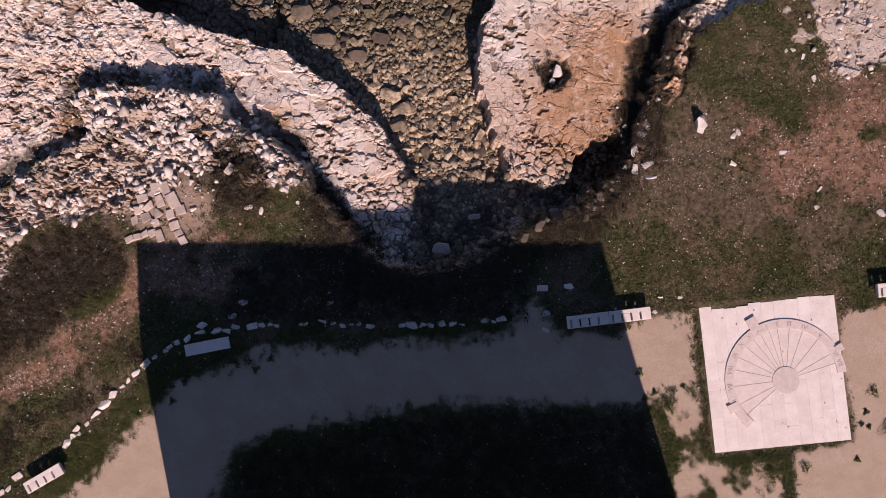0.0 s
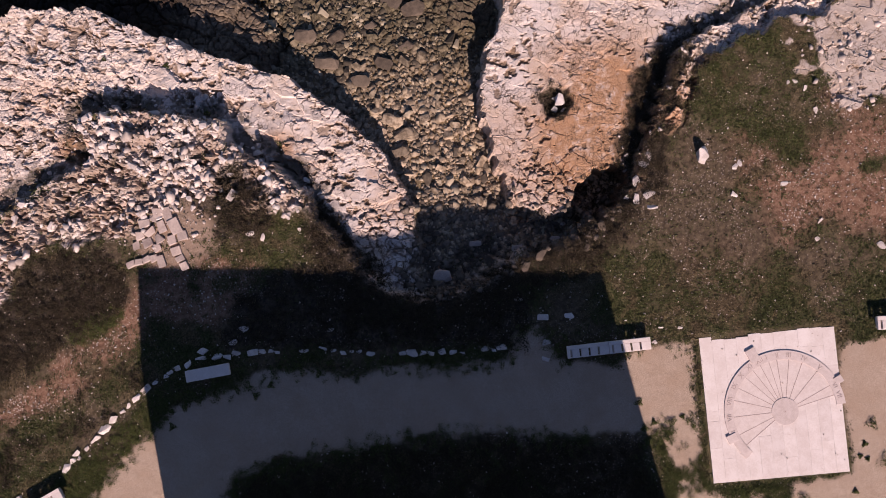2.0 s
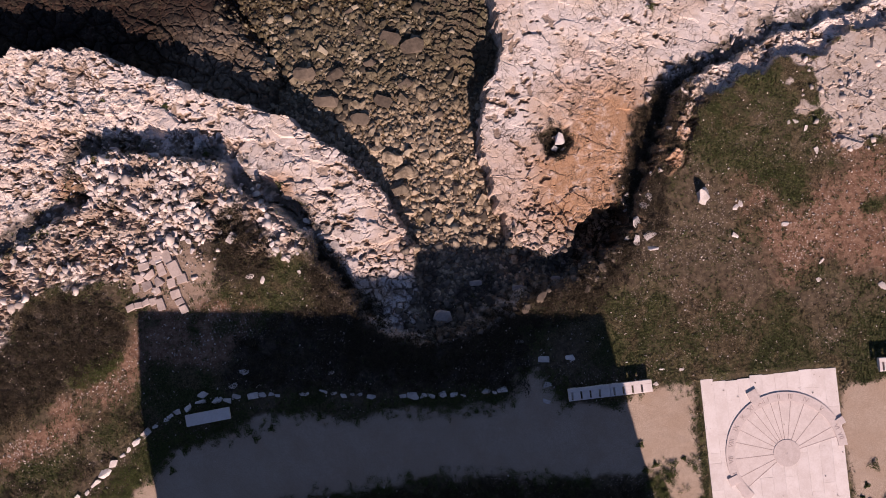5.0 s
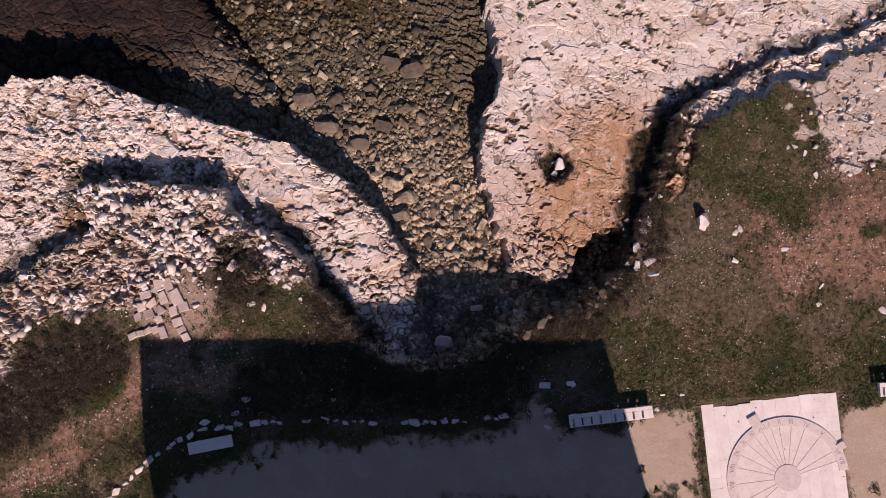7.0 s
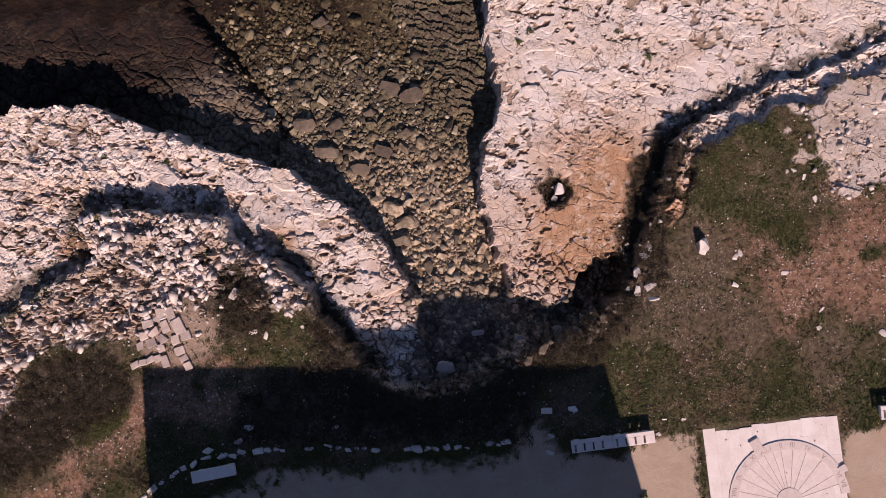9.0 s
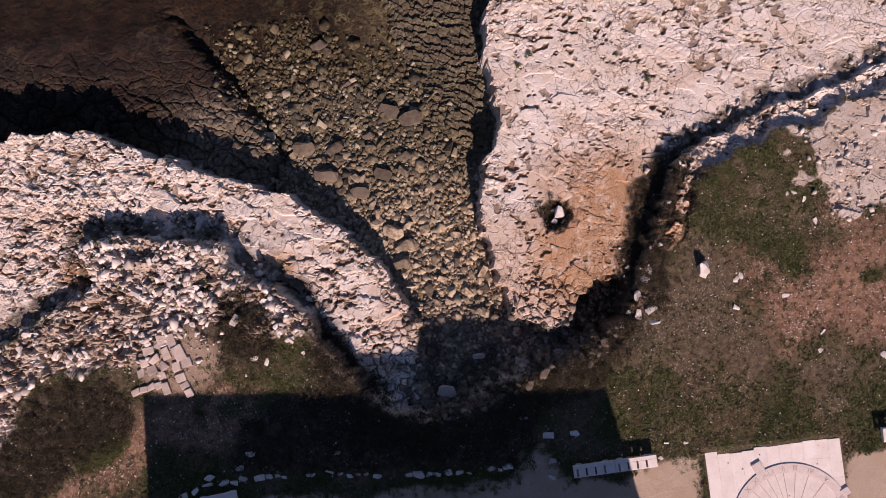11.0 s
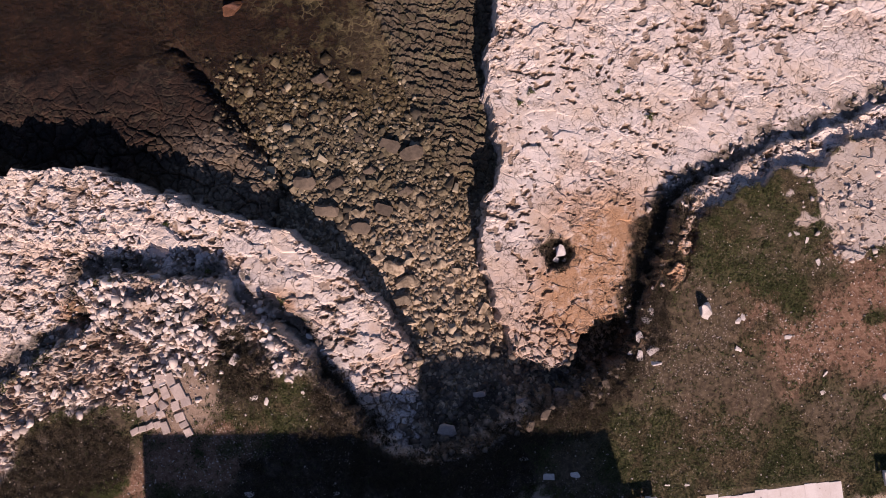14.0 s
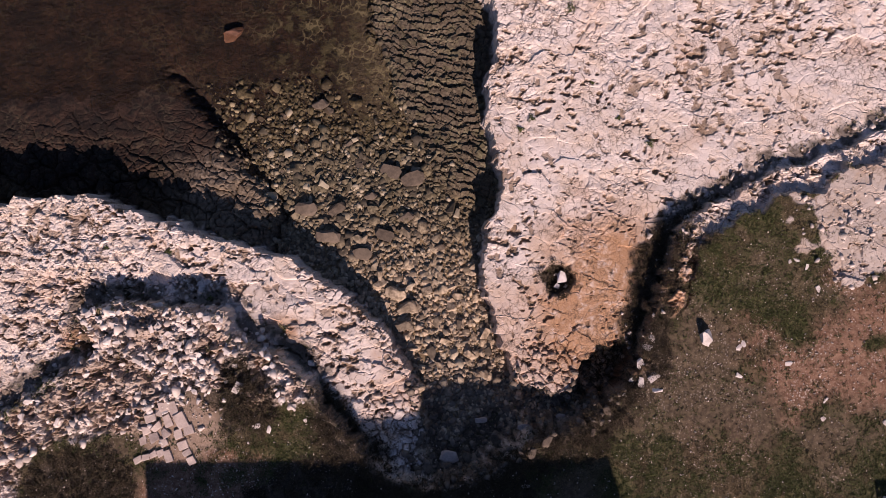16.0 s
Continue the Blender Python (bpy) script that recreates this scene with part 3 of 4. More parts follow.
    ochre = np.clip(1.4 * smooth(np.hypot(x - 7.3, (y - 6.3) * 0.72), 4.2, 0.9) + 0.5 * smooth(np.hypot(x - 3.5, y - 5), 4, 1) + smooth(np.hypot(x + 15.6, y - 5.3), 1.3, 0.3)
                    + 0.7 * smooth(np.hypot((x + 7.2) * 0.6, y - 5.6), 1.0, 0.2) + 0.5 * smooth(np.hypot((x + 13) * 0.4, y - 2.2), 1.2, 0.3) + 0.35 * smooth(fbm(x, y, 2.0, 121), 0.08, 0.25), 0, 1)
    earthy = is_mound * smooth(fbm(x, y, 1.1, 66) + 0.1 * smooth(mound, 1.4, 0.2), 0.0, 0.14)
    for ex, ey in ((-12.5, 5.4), (-9.8, 5.2), (-12.3, 6.3), (-14.4, 4.0)):
        earthy = np.maximum(earthy, smooth(np.hypot(wx - ex, wy - ey), 0.75, 0.35))
    rock = rock * (1 - 0.55 * is_mound * smooth(fbm(x, y, 0.4, 67, 3), 0.0, 0.1))
    rock = rock * (1 - hollow) * (1 - 0.9 * np.maximum(np.maximum(0.6 * foot_shade, rim), np.maximum(nook, bowl_shade))) * (1 - 0.75 * scrub * (1 - is_mound)) * (1 - 0.7 * earthy)
    rock = np.maximum(rock, 0.85 * arc)
    red = np.maximum(red, 0.6 * earthy)
    s_tr = np.maximum(s_tr, np.maximum(np.maximum(0.5 * earthy, 0.5 * pale * s_up), 0.55 * smooth(slabs, -0.4, 0.3)))
    pebbles = np.clip(0.35 * (1 - s_tr) * s_up * (1 - is_mound) + 0.5 * red, 0, 1) * smooth(fbm(x, y, 1.2, 131), -0.1, 0.2)
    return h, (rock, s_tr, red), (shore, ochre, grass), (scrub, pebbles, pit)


def spaced(lo, hi, step, reach):
    """Even steps between lo and hi, then ever wider ones out to the horizon."""
    mid = list(np.arange(lo, hi + step / 2, step))
    out, d = [], step
    while (out[-1] if out else 0) < reach:
        d *= 1.32
        out.append((out[-1] if out else 0) + d)
    return np.array([lo - o for o in reversed(out)] + mid + [mid[-1] + o for o in out])


GX, GY = spaced(-20.6, 20.6, 0.048, 1500), spaced(-11.6, 21.2, 0.048, 1500)
LX, LY = np.meshgrid(GX, GY)
LZ, ZA, ZB, ZC = land(LX, LY)


def floor_at(x, y):
    """The land's height at one place."""
    i, j = int(np.searchsorted(GX, x)) - 1, int(np.searchsorted(GY, y)) - 1
    u, v = (x - GX[i]) / (GX[i + 1] - GX[i]), (y - GY[j]) / (GY[j + 1] - GY[j])
    return float((LZ[j, i] * (1 - u) + LZ[j, i + 1] * u) * (1 - v) + (LZ[j + 1, i] * (1 - u) + LZ[j + 1, i + 1] * u) * v)


def rows_cols(x, y):
    return np.clip(np.searchsorted(GY, y), 1, len(GY) - 2), np.clip(np.searchsorted(GX, x), 1, len(GX) - 2)


def zone_at(layer, x, y):
    return float(layer[int(np.searchsorted(GY, y)), int(np.searchsorted(GX, x))])


def build_ground():
    ny, nx = LX.shape
    me = bpy.data.meshes.new("ground")
    me.vertices.add(nx * ny)
    me.vertices.foreach_set("co", np.stack((LX, LY, LZ), -1).astype(np.float32).ravel())
    k = np.arange(nx * ny).reshape(ny, nx)
    quads = np.stack((k[:-1, :-1], k[:-1, 1:], k[1:, 1:], k[1:, :-1]), -1).reshape(-1, 4)
    me.loops.add(quads.size)
    me.loops.foreach_set("vertex_index", quads.ravel().astype(np.int32))
    me.polygons.add(len(quads))
    me.polygons.foreach_set("loop_start", np.arange(0, quads.size, 4, dtype=np.int32))
    me.polygons.foreach_set("use_smooth", np.zeros(len(quads), bool))
    me.update(calc_edges=True)
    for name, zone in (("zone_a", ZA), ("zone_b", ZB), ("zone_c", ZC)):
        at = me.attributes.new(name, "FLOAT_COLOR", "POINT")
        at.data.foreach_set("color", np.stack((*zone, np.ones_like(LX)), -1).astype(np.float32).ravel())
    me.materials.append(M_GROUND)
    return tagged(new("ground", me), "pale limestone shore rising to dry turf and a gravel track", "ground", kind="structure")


ground = build_ground()


# ---- tools for things ----
def part(name, bm, material, parent=None, label="", smooth_faces=False):
    me = bpy.data.meshes.new(name)
    bm.to_mesh(me)
    bm.free()
    if smooth_faces:
        me.polygons.foreach_set("use_smooth", np.ones(len(me.polygons), bool))
    me.materials.append(material)
    ob = new(name, me)
    ob.parent = parent
    if label:
        ob["label"] = label
    return ob


def empty(name, m=None):
    ob = new(name)
    if m is not None:
        ob.matrix_basis = m
    return ob


def box(sx, sy, sz, at=(0, 0, 0), bevel=0.0, turn=0.0, bm=None):
    """A block, its base centred on at."""
    own = bmesh.new()
    m = Matrix.Translation((at[0], at[1], at[2] + sz / 2)) @ Matrix.Rotation(turn, 4, "Z") @ Matrix.Diagonal((sx, sy, sz, 1))
    bmesh.ops.create_cube(own, size=1.0, matrix=m)
    if bevel:
        bmesh.ops.bevel(own, geom=own.edges[:], offset=bevel, segments=2, affect="EDGES", profile=0.6)
    if bm is None:
        return own
    me = bpy.data.meshes.new("t")
    own.to_mesh(me)
    own.free()
    bm.from_mesh(me)
    bpy.data.meshes.remove(me)
    return bm


# ---- the house whose shade lies over the track ----
def build_house():
    house = tagged(empty("house", pose(0, -14.0, 0)), "plain stone house with sloping walls beside the track", "house")
    # outline of the north wall, leaning in towards the top; the plan narrows to the south
    outline = [(-10.3, -0.3), (-10.24, 2.71), (-10.19, 7.12), (-9.54, 9.96), (9.54, 9.9), (9.87, 6.15), (10.18, 2.94), (10.4, -0.3)]
    bm = bmesh.new()
    front = [bm.verts.new((x, 0, z)) for x, z in outline]
    back = [bm.verts.new((x * 0.78, -5.5, z)) for x, z in outline]
    bm.faces.new(front)
    bm.faces.new(back[::-1])
    for i in range(len(outline)):
        k = (i + 1) % len(outline)
        bm.faces.new((front[i], back[i], back[k], front[k]))
    bmesh.ops.recalc_face_normals(bm, faces=bm.faces[:])
    part("wall", bm, M_WALL, house)
    part("roof", box(14.0, 5.0, 0.12, (0, -2.8, 9.93), 0.03), M_WALL, house)


build_house()


# ---- stones ----
RNG = np.random.default_rng(11)


def stone_mesh(name, seed, squash=0.6, points=15, block=0.0):
    """An angular stone about one metre across, as a bmesh."""
    r = random.Random(seed)
    bm = bmesh.new()
    for _ in range(points):
        v = Vector((r.gauss(0, 1), r.gauss(0, 1), r.gauss(0, 1))).normalized()
        if block:
            v = Vector([math.copysign(abs(c) ** (1 - block), c) for c in v]) * 0.8
        bm.verts.new((v.x * 0.5, v.y * 0.5 * r.uniform(0.75, 1.0), v.z * 0.5 * squash))
    got = bmesh.ops.convex_hull(bm, input=bm.verts[:])
    bmesh.ops.delete(bm, geom=[v for v in bm.verts if not v.link_faces], context="VERTS")
    me = bpy.data.meshes.new(name)
    bm.to_mesh(me)
    bm.free()
    return me


STONES = [stone_mesh("stone", 100 + k, 0.45 + 0.03 * k, 10 + k % 4, 0.3 * (k % 3)) for k in range(12)]
FLAT = [stone_mesh("slab", 540 + k, 0.4, 16, 0.35) for k in range(8)]
SMALL = [stone_mesh("pebble", 200 + k, 0.6, 8) for k in range(6)]


def arrays(me):
    me.calc_loop_triangles()
    co = np.empty(len(me.vertices) * 3, np.float32)
    me.vertices.foreach_get("co", co)
    tri = np.empty(len(me.loop_triangles) * 3, np.int32)
    me.loop_triangles.foreach_get("vertices", tri)
    return co.reshape(-1, 3), tri.reshape(-1, 3)


def joined(name, verts, tris, material, label, category, parent=None):
    """One mesh of very many small pieces."""
    me = bpy.data.meshes.new(name)
    me.vertices.add(len(verts))
    me.vertices.foreach_set("co", verts.astype(np.float32).ravel())
    me.loops.add(tris.size)
    me.loops.foreach_set("vertex_index", tris.astype(np.int32).ravel())
    me.polygons.add(len(tris))
    me.polygons.foreach_set("loop_start", np.arange(0, tris.size, 3, dtype=np.int32))
    me.update(calc_edges=True)
    me.materials.append(material)
    ob = new(name, me)
    if parent:
        ob.parent = parent
        ob["kind"] = "stuff"
        return ob
    return tagged(ob, label, category, kind="stuff")


def turns(n, lean):
    """n random turns: any way round, leaning by up to about lean radians."""
    a, b, c = RNG.uniform(0, 2 * np.pi, n), RNG.normal(0, lean, n), RNG.normal(0, lean, n)
    z, o = np.zeros(n), np.ones(n)
    rz = np.stack((np.cos(a), -np.sin(a), z, np.sin(a), np.cos(a), z, z, z, o), -1).reshape(n, 3, 3)
    rx = np.stack((o, z, z, z, np.cos(b), -np.sin(b), z, np.sin(b), np.cos(b)), -1).reshape(n, 3, 3)
    ry = np.stack((np.cos(c), z, np.sin(c), z, o, z, -np.sin(c), z, np.cos(c)), -1).reshape(n, 3, 3)
    return rz @ rx @ ry


def strew(name, shapes, x, y, size, sink, lean, material, label, category):
    """Strews stones of the given sizes over the land as one mesh."""
    j, i = rows_cols(x, y)
    z = LZ[j, i] + size * sink
    allv, allt, base = [], [], 0
    pick = RNG.integers(0, len(shapes), len(x))
    for k, me in enumerate(shapes):
        co, tri = arrays(me)
        w = np.nonzero(pick == k)[0]
        if not len(w):
            continue
        v = np.einsum("nij,vj->nvi", turns(len(w), lean), co) * size[w, None, None]
        v += np.stack((x[w], y[w], z[w]), -1)[:, None, :]
        t = tri[None] + (np.arange(len(w)) * len(co))[:, None, None] + base
        allv.append(v.reshape(-1, 3))
        allt.append(t.reshape(-1, 3))
        base += len(w) * len(co)
    return joined(name, np.concatenate(allv), np.concatenate(allt), material, label, category)


def sown(n, weight, box):
    """n random places in box, as dense as the weight layer says there."""
    x0, x1, y0, y1 = box
    x, y = RNG.uniform(x0, x1, n), RNG.uniform(y0, y1, n)
    j, i = rows_cols(x, y)
    keep = RNG.random(n) < weight[j, i]
    return x[keep], y[keep]


def sizes(n, lo, hi, power=2.5):
    return lo + (hi - lo) * RNG.random(n) ** power


ROCK, GRAVEL, RED = ZA
SHORE, OCHRE, GRASS = ZB
SCRUBBY, PEBBLY, PITS = ZC
LEDGES = np.maximum(inside(LX, LY, LEDGE_W), inside(LX, LY, LEDGE_E))
COBBLES = SHORE * smooth(LEDGES + 2.6 * fbm(LX, LY, 1.6, 42), 0.5, -0.3) * smooth(LY + 5.0 * fbm(LX, LY, 2.5, 43), 17.5, 12.5)
HEADING = smooth(inside(LX, LY, INLET), -0.6, 0.2) * smooth(LY, 4.2, 2.5) * smooth(np.abs(LX - 2), 6.5, 5)
RUBBLE = smooth(inside(LX, LY, MOUND), -0.6, 0.2) * smooth(fbm(LX, LY, 1.3, 40), -0.15, 0.1) * (1 - smooth(inside(LX, LY, NOOK_PLAN), -0.3, 0.1))
for ex, ey in ((-12.5, 5.4), (-9.8, 5.2), (-12.3, 6.3), (-14.4, 4.0)):
    RUBBLE = RUBBLE * (1 - 0.9 * smooth(np.hypot(LX - ex, LY - ey), 0.8, 0.4))
VIEW = (-20.4, 20.4, -11.3, 21)

x, y = sown(80000, COBBLES, (-16, 8.2, -1.6, 20))
strew("cobbles", STONES, x, y, sizes(len(x), 0.06, 0.42, 3.0), -0.02, 0.5, M_SHORE_I, "tan and olive cobbles filling the floor of the inlet", "cobbles")
x, y = sown(900, COBBLES, (-12, 6, 2, 17))
strew("shore_slabs", FLAT, x, y, sizes(len(x), 0.35, 0.85, 2.0), 0.02, 0.2, M_SHORE_I, "broad flat rock slabs lying among the cobbles", "slabs")
# head stones take the darker colour that stands for shade
x, y = sown(4200, HEADING, (-3, 8.2, -1.6, 4.5))
strew("head_rubble", STONES, x, y, sizes(len(x), 0.06, 0.5, 3.5), 0.0, 0.5, M_DARKSTONE_I, "rubble at the head of the inlet, coloured dark for its shade", "rubble")
x, y = sown(5200, RUBBLE * (0.35 + 0.65 * ROCK), (-20.4, -4, -2, 7.5))
strew("rubble", STONES, x, y, sizes(len(x), 0.05, 0.62, 3.6), 0.0, 0.5, M_LIME_I, "broken pale limestone rubble on the mound", "rubble")
bench_rock = (1 - smooth(inside(LX, LY, UPLAND), -0.3, 0.1)) * (1 - SHORE) * (0.04 + smooth(LX, -5, -12)) * smooth(LX, 1, 0)
x, y = sown(1800, bench_rock, (-20.4, 1, 1, 13))
strew("rock_fragments", STONES, x, y, sizes(len(x), 0.05, 0.3, 3.0), 0.05, 0.6, M_LIME_I, "loose pale fragments lying on the limestone ridge", "rubble")
edge_w = smooth(np.abs(inside(LX, LY, UPLAND) + 0.1), 1.0, 0.3) * smooth(LX, 6, 8) + 0.7 * smooth(inside(LX, LY, PALE_E), -0.5, 0.4) + 0.3 * smooth(inside(LX, LY, SLABS), -1.6, 0)
x, y = sown(24000, edge_w * smooth(fbm(LX, LY, 0.8, 44), -0.1, 0.15) * (1 - 0.8 * SCRUBBY), (-14, 20.4, 1, 15))
strew("edge_stones", STONES, x, y, sizes(len(x), 0.05, 0.4, 3.5), 0.1, 0.5, M_LIME_I, "pale broken stones along the edge of the turf", "rubble")
x, y = sown(60000, np.clip(0.26 * (1 - ROCK) * (1 - GRAVEL) * (1 - SHORE) + 0.6 * RED + 0.25 * SCRUBBY * (LX < -8), 0, 1), VIEW)
strew("pebbles", SMALL, x, y, sizes(len(x), 0.025, 0.13, 4.0), 0.15, 0.6, M_LIME_I, "small pale pebbles strewn over earth and turf", "pebbles")
x, y = sown(9000, GRAVEL * 0.6, VIEW)
strew("grit", SMALL, x, y, sizes(len(x), 0.015, 0.05, 3.0), 0.1, 0.6, M_LIME_I, "loose grit on the pale gravel track", "gravel")


# the stones nearest the track's side of the inlet and on the mound, one by one
def lay_pieces(name, material, layer, area, count, lo, hi, stock):
    shapes = []
    for me in stock:
        me = me.copy()
        me.materials.clear()
        me.materials.append(material)
        shapes.append(me)
    x, y = sown(count * 40, layer, area)
    for k in range(min(count, len(x))):
        size = lo + (hi - lo) * RNG.random() ** 1.5
        ob = new(name, shapes[k % len(shapes)])
        ob.parent = ground
        lean = RNG.normal(0, 0.25, 2)
        ob.matrix_basis = Matrix.Translation((x[k], y[k], floor_at(x[k], y[k]) + size * 0.06)) @ Euler((lean[0], lean[1], RNG.uniform(0, 6.28))).to_matrix().to_4x4() @ Matrix.Diagonal((size, size * RNG.uniform(0.6, 0.9), size * RNG.uniform(0.7, 1.0), 1))


lay_pieces("cobble", M_SHORE, COBBLES, (-7, 2, 3, 15), 300, 0.22, 0.8, STONES)
lay_pieces("rock", M_LIME, RUBBLE, (-18, -5, 2, 7), 260, 0.2, 0.55, STONES)


def lay_stone(name, x, y, size, material, label, category, group="", stretch=(1, 1, 1), turn=0.0, sink=0.12, k=0, lean=0.08, stock=None):
    stock = stock or STONES
    ob = new(name, stock[k % len(stock)].copy())
    ob.data.materials.clear()
    ob.data.materials.append(material)
    s = Vector(stretch) * size
    ob.matrix_basis = Matrix.Translation((x, y, floor_at(x, y) + s.z * sink)) @ Euler((lean, -lean, turn)).to_matrix().to_4x4() @ Matrix.Diagonal((*s, 1))
    return tagged(ob, label, category, group)


# stones that line the track
ROW_W = [(-17.93, -9.87, 0.3), (-17.65, -9.72, 0.36), (-17.28, -9.22, 0.5), (-15.31, -7.92, 0.42), (-15.08, -7.62, 0.38), (-14.9, -7.3, 0.36),
         (-14.78, -7.5, 0.24), (-14.46, -7.1, 0.3), (-14.1, -6.78, 0.46), (-13.79, -6.33, 0.5), (-13.44, -5.91, 0.5), (-13.05, -5.59, 0.26),
         (-12.82, -5.36, 0.24), (-12.49, -5.06, 0.46), (-12.1, -4.68, 0.48), (-11.75, -4.42, 0.24), (-11.32, -4.16, 0.3), (-11.12, -3.99, 0.3),
         (-10.82, -3.83, 0.36), (-10.36, -3.67, 0.44), (-9.87, -3.48, 0.46), (-9.22, -3.35, 0.4), (-9.8, -3.1, 0.52), (-8.79, -3.35, 0.36)]
ROW_M = [(-8.56, -2.75, 0.34), (-8.45, -3.2, 0.4), (-7.75, -3.17, 0.48), (-7.38, -3.12, 0.3), (-7.04, -3.1, 0.28), (-6.76, -3.15, 0.26), (-5.75, -3.1, 0.22),
         (-5.55, -3.1, 0.26), (-4.9, -3.03, 0.36), (-4.46, -3.06, 0.22), (-4.05, -3.15, 0.34), (-3.7, -3.1, 0.2), (-3.4, -3.1, 0.22), (-2.94, -3.2, 0.4),
         (-1.63, -3.17, 0.3), (-1.24, -3.15, 0.46), (-0.82, -3.15, 0.36), (-0.48, -3.15, 0.34), (0.0, -3.1, 0.4), (0.46, -3.13, 0.4), (0.81, -3.17, 0.24),
         (1.76, -2.97, 0.34), (2.1, -3.01, 0.26), (2.42, -2.9, 0.44), (-8.12, -2.18, 0.36), (-4.58, -2.23, 0.3)]
ROW_E = [(4.11, -1.67, 0.48), (5.17, -1.6, 0.36), (4.22, -2.69, 0.42), (4.21, -3.36, 0.34), (8.65, -2.66, 0.26), (9.7, -2.08, 0.24), (8.9, -2.1, 0.22), (3.1, -0.95, 0.3)]
for k, (sx, sy, size) in enumerate(ROW_W + ROW_M + ROW_E):
    lay_stone("border_stone", sx, sy, size * 1.3, M_LIME, "rough pale limestone block bordering the gravel track", "stone", "border stones of the track",
              (1.0, 0.68, 0.4), (0.75 if sx < -12 else 0.4 if sx < -9 else 0.0) + 0.25 * math.sin(k * 2.7), 0.1, k)

def big_rock(seed, fineness=4):
    """A weathered boulder about one metre long, with planed-off sides and a chipped skin."""
    r = random.Random(seed)
    bm = bmesh.new()
    bmesh.ops.create_icosphere(bm, subdivisions=fineness, radius=0.5)
    planes = [(Vector((r.gauss(0, 1), r.gauss(0, 1), r.gauss(0.2, 0.8))).normalized(), r.uniform(0.22, 0.42)) for _ in range(14)]
    for v in bm.verts:
        for n, d in planes:
            over = v.co.dot(n) - d
            if over > 0:
                v.co -= n * over * 0.97
        v.co += noise.noise_vector(v.co * 3.0) * 0.05 + noise.noise_vector(v.co * 11.0) * 0.015
    me = bpy.data.meshes.new("boulder")
    bm.to_mesh(me)
    bm.free()
    return me


STONES.append(big_rock(5))
ROCKS = [stone_mesh("block", 500 + k, 0.55, 22, 0.3) for k in range(7)]
# boulders on the turf and the edge
TURF_STONES = [(10.63, 5.03, 1.0), (8.0, 3.9, 0.75), (8.45, 3.4, 0.7), (8.25, 4.6, 0.5), (8.0, 3.2, 0.7), (8.6, 2.95, 0.6), (8.45, 5.0, 0.45), (7.6, 3.3, 0.4),
               (11.95, 3.4, 0.4), (12.2, 4.7, 0.35), (14.0, 3.85, 0.45), (15.35, 6.9, 0.4), (12.0, 4.55, 0.35), (7.25, 2.7, 0.3), (14.9, 7.8, 0.35), (15.3, 1.6, 0.35),
               (17.9, 1.3, 0.6), (15.5, 2.3, 0.4), (14.5, 8.1, 0.32), (14.2, 8.05, 0.3)]
for k, (sx, sy, size) in enumerate(TURF_STONES):
    lay_stone("boulder" if k == 0 else "turf_stone", sx, sy, size, M_LIME, "large white limestone boulder standing in the turf" if k == 0 else "white limestone lump half sunk in the turf",
              "boulder" if k == 0 else "stone", "" if k == 0 else "white stones in the turf", (0.66, 0.85, 0.7) if k == 0 else (1, 0.75, 0.4), 0.25 if k == 0 else k * 1.9, 0.25 if k == 0 else 0.05, len(STONES) - 1 if k == 0 else (3 + k) % (len(STONES) - 1))
WEST_STONES = [(-7.93, 1.71, 0.42), (-7.4, 1.55, 0.46), (-8.72, 3.3, 0.8), (-13.45, 2.0, 0.5), (-9.3, 3.6, 0.5), (-6.4, 2.5, 0.4), (-5.9, 1.9, 0.3), (-8.9, 4.2, 0.5), (-13.9, 0.0, 0.3)]
for k, (sx, sy, size) in enumerate(WEST_STONES):
    lay_stone("pale_stone", sx, sy, size, M_LIME, "pale rounded limestone lying on dry earth", "stone", "pale stones on the earth", (1, 0.72, 0.45) if k != 2 else (0.5, 1, 0.5), k * 1.3, 0.1, k)
rusty = lay_stone("shore_boulder", -9.75, 19.25, 1.5, M_RUST, "long reddish brown rock breaking the shallow water", "boulder", "", (1, 0.42, 0.3), 0.35, 0.4, 12)
# large stones in the inlet
SHORE_STONES = [(-6.35, 10.9, 1.5), (-4.95, 10.85, 1.25), (-5.35, 9.6, 1.6), (-2.45, 12.6, 1.5), (-1.45, 12.2, 1.6), (-5.7, 15.75, 1.2), (-5.3, 15.5, 0.8), (-2.3, 6.95, 1.4),
                (-1.8, 6.3, 1.35), (-2.0, 5.5, 1.3), (-2.75, 9.65, 1.3), (-3.8, 8.8, 1.3), (-1.75, 10.4, 1.1), (-3.9, 12.9, 0.6), (-7.4, 15.3, 0.6), (-0.3, 9.0, 0.8), (-4.4, 13.9, 0.6), (0.5, 6.8, 0.7), (-8.5, 15.2, 0.5), (-3.4, 11.4, 0.9)]
for k, (sx, sy, size) in enumerate(SHORE_STONES):
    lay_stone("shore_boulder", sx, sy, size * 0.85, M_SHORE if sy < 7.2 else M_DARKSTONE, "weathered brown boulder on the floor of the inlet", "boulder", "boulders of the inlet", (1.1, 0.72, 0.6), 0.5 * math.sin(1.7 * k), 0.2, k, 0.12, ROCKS)
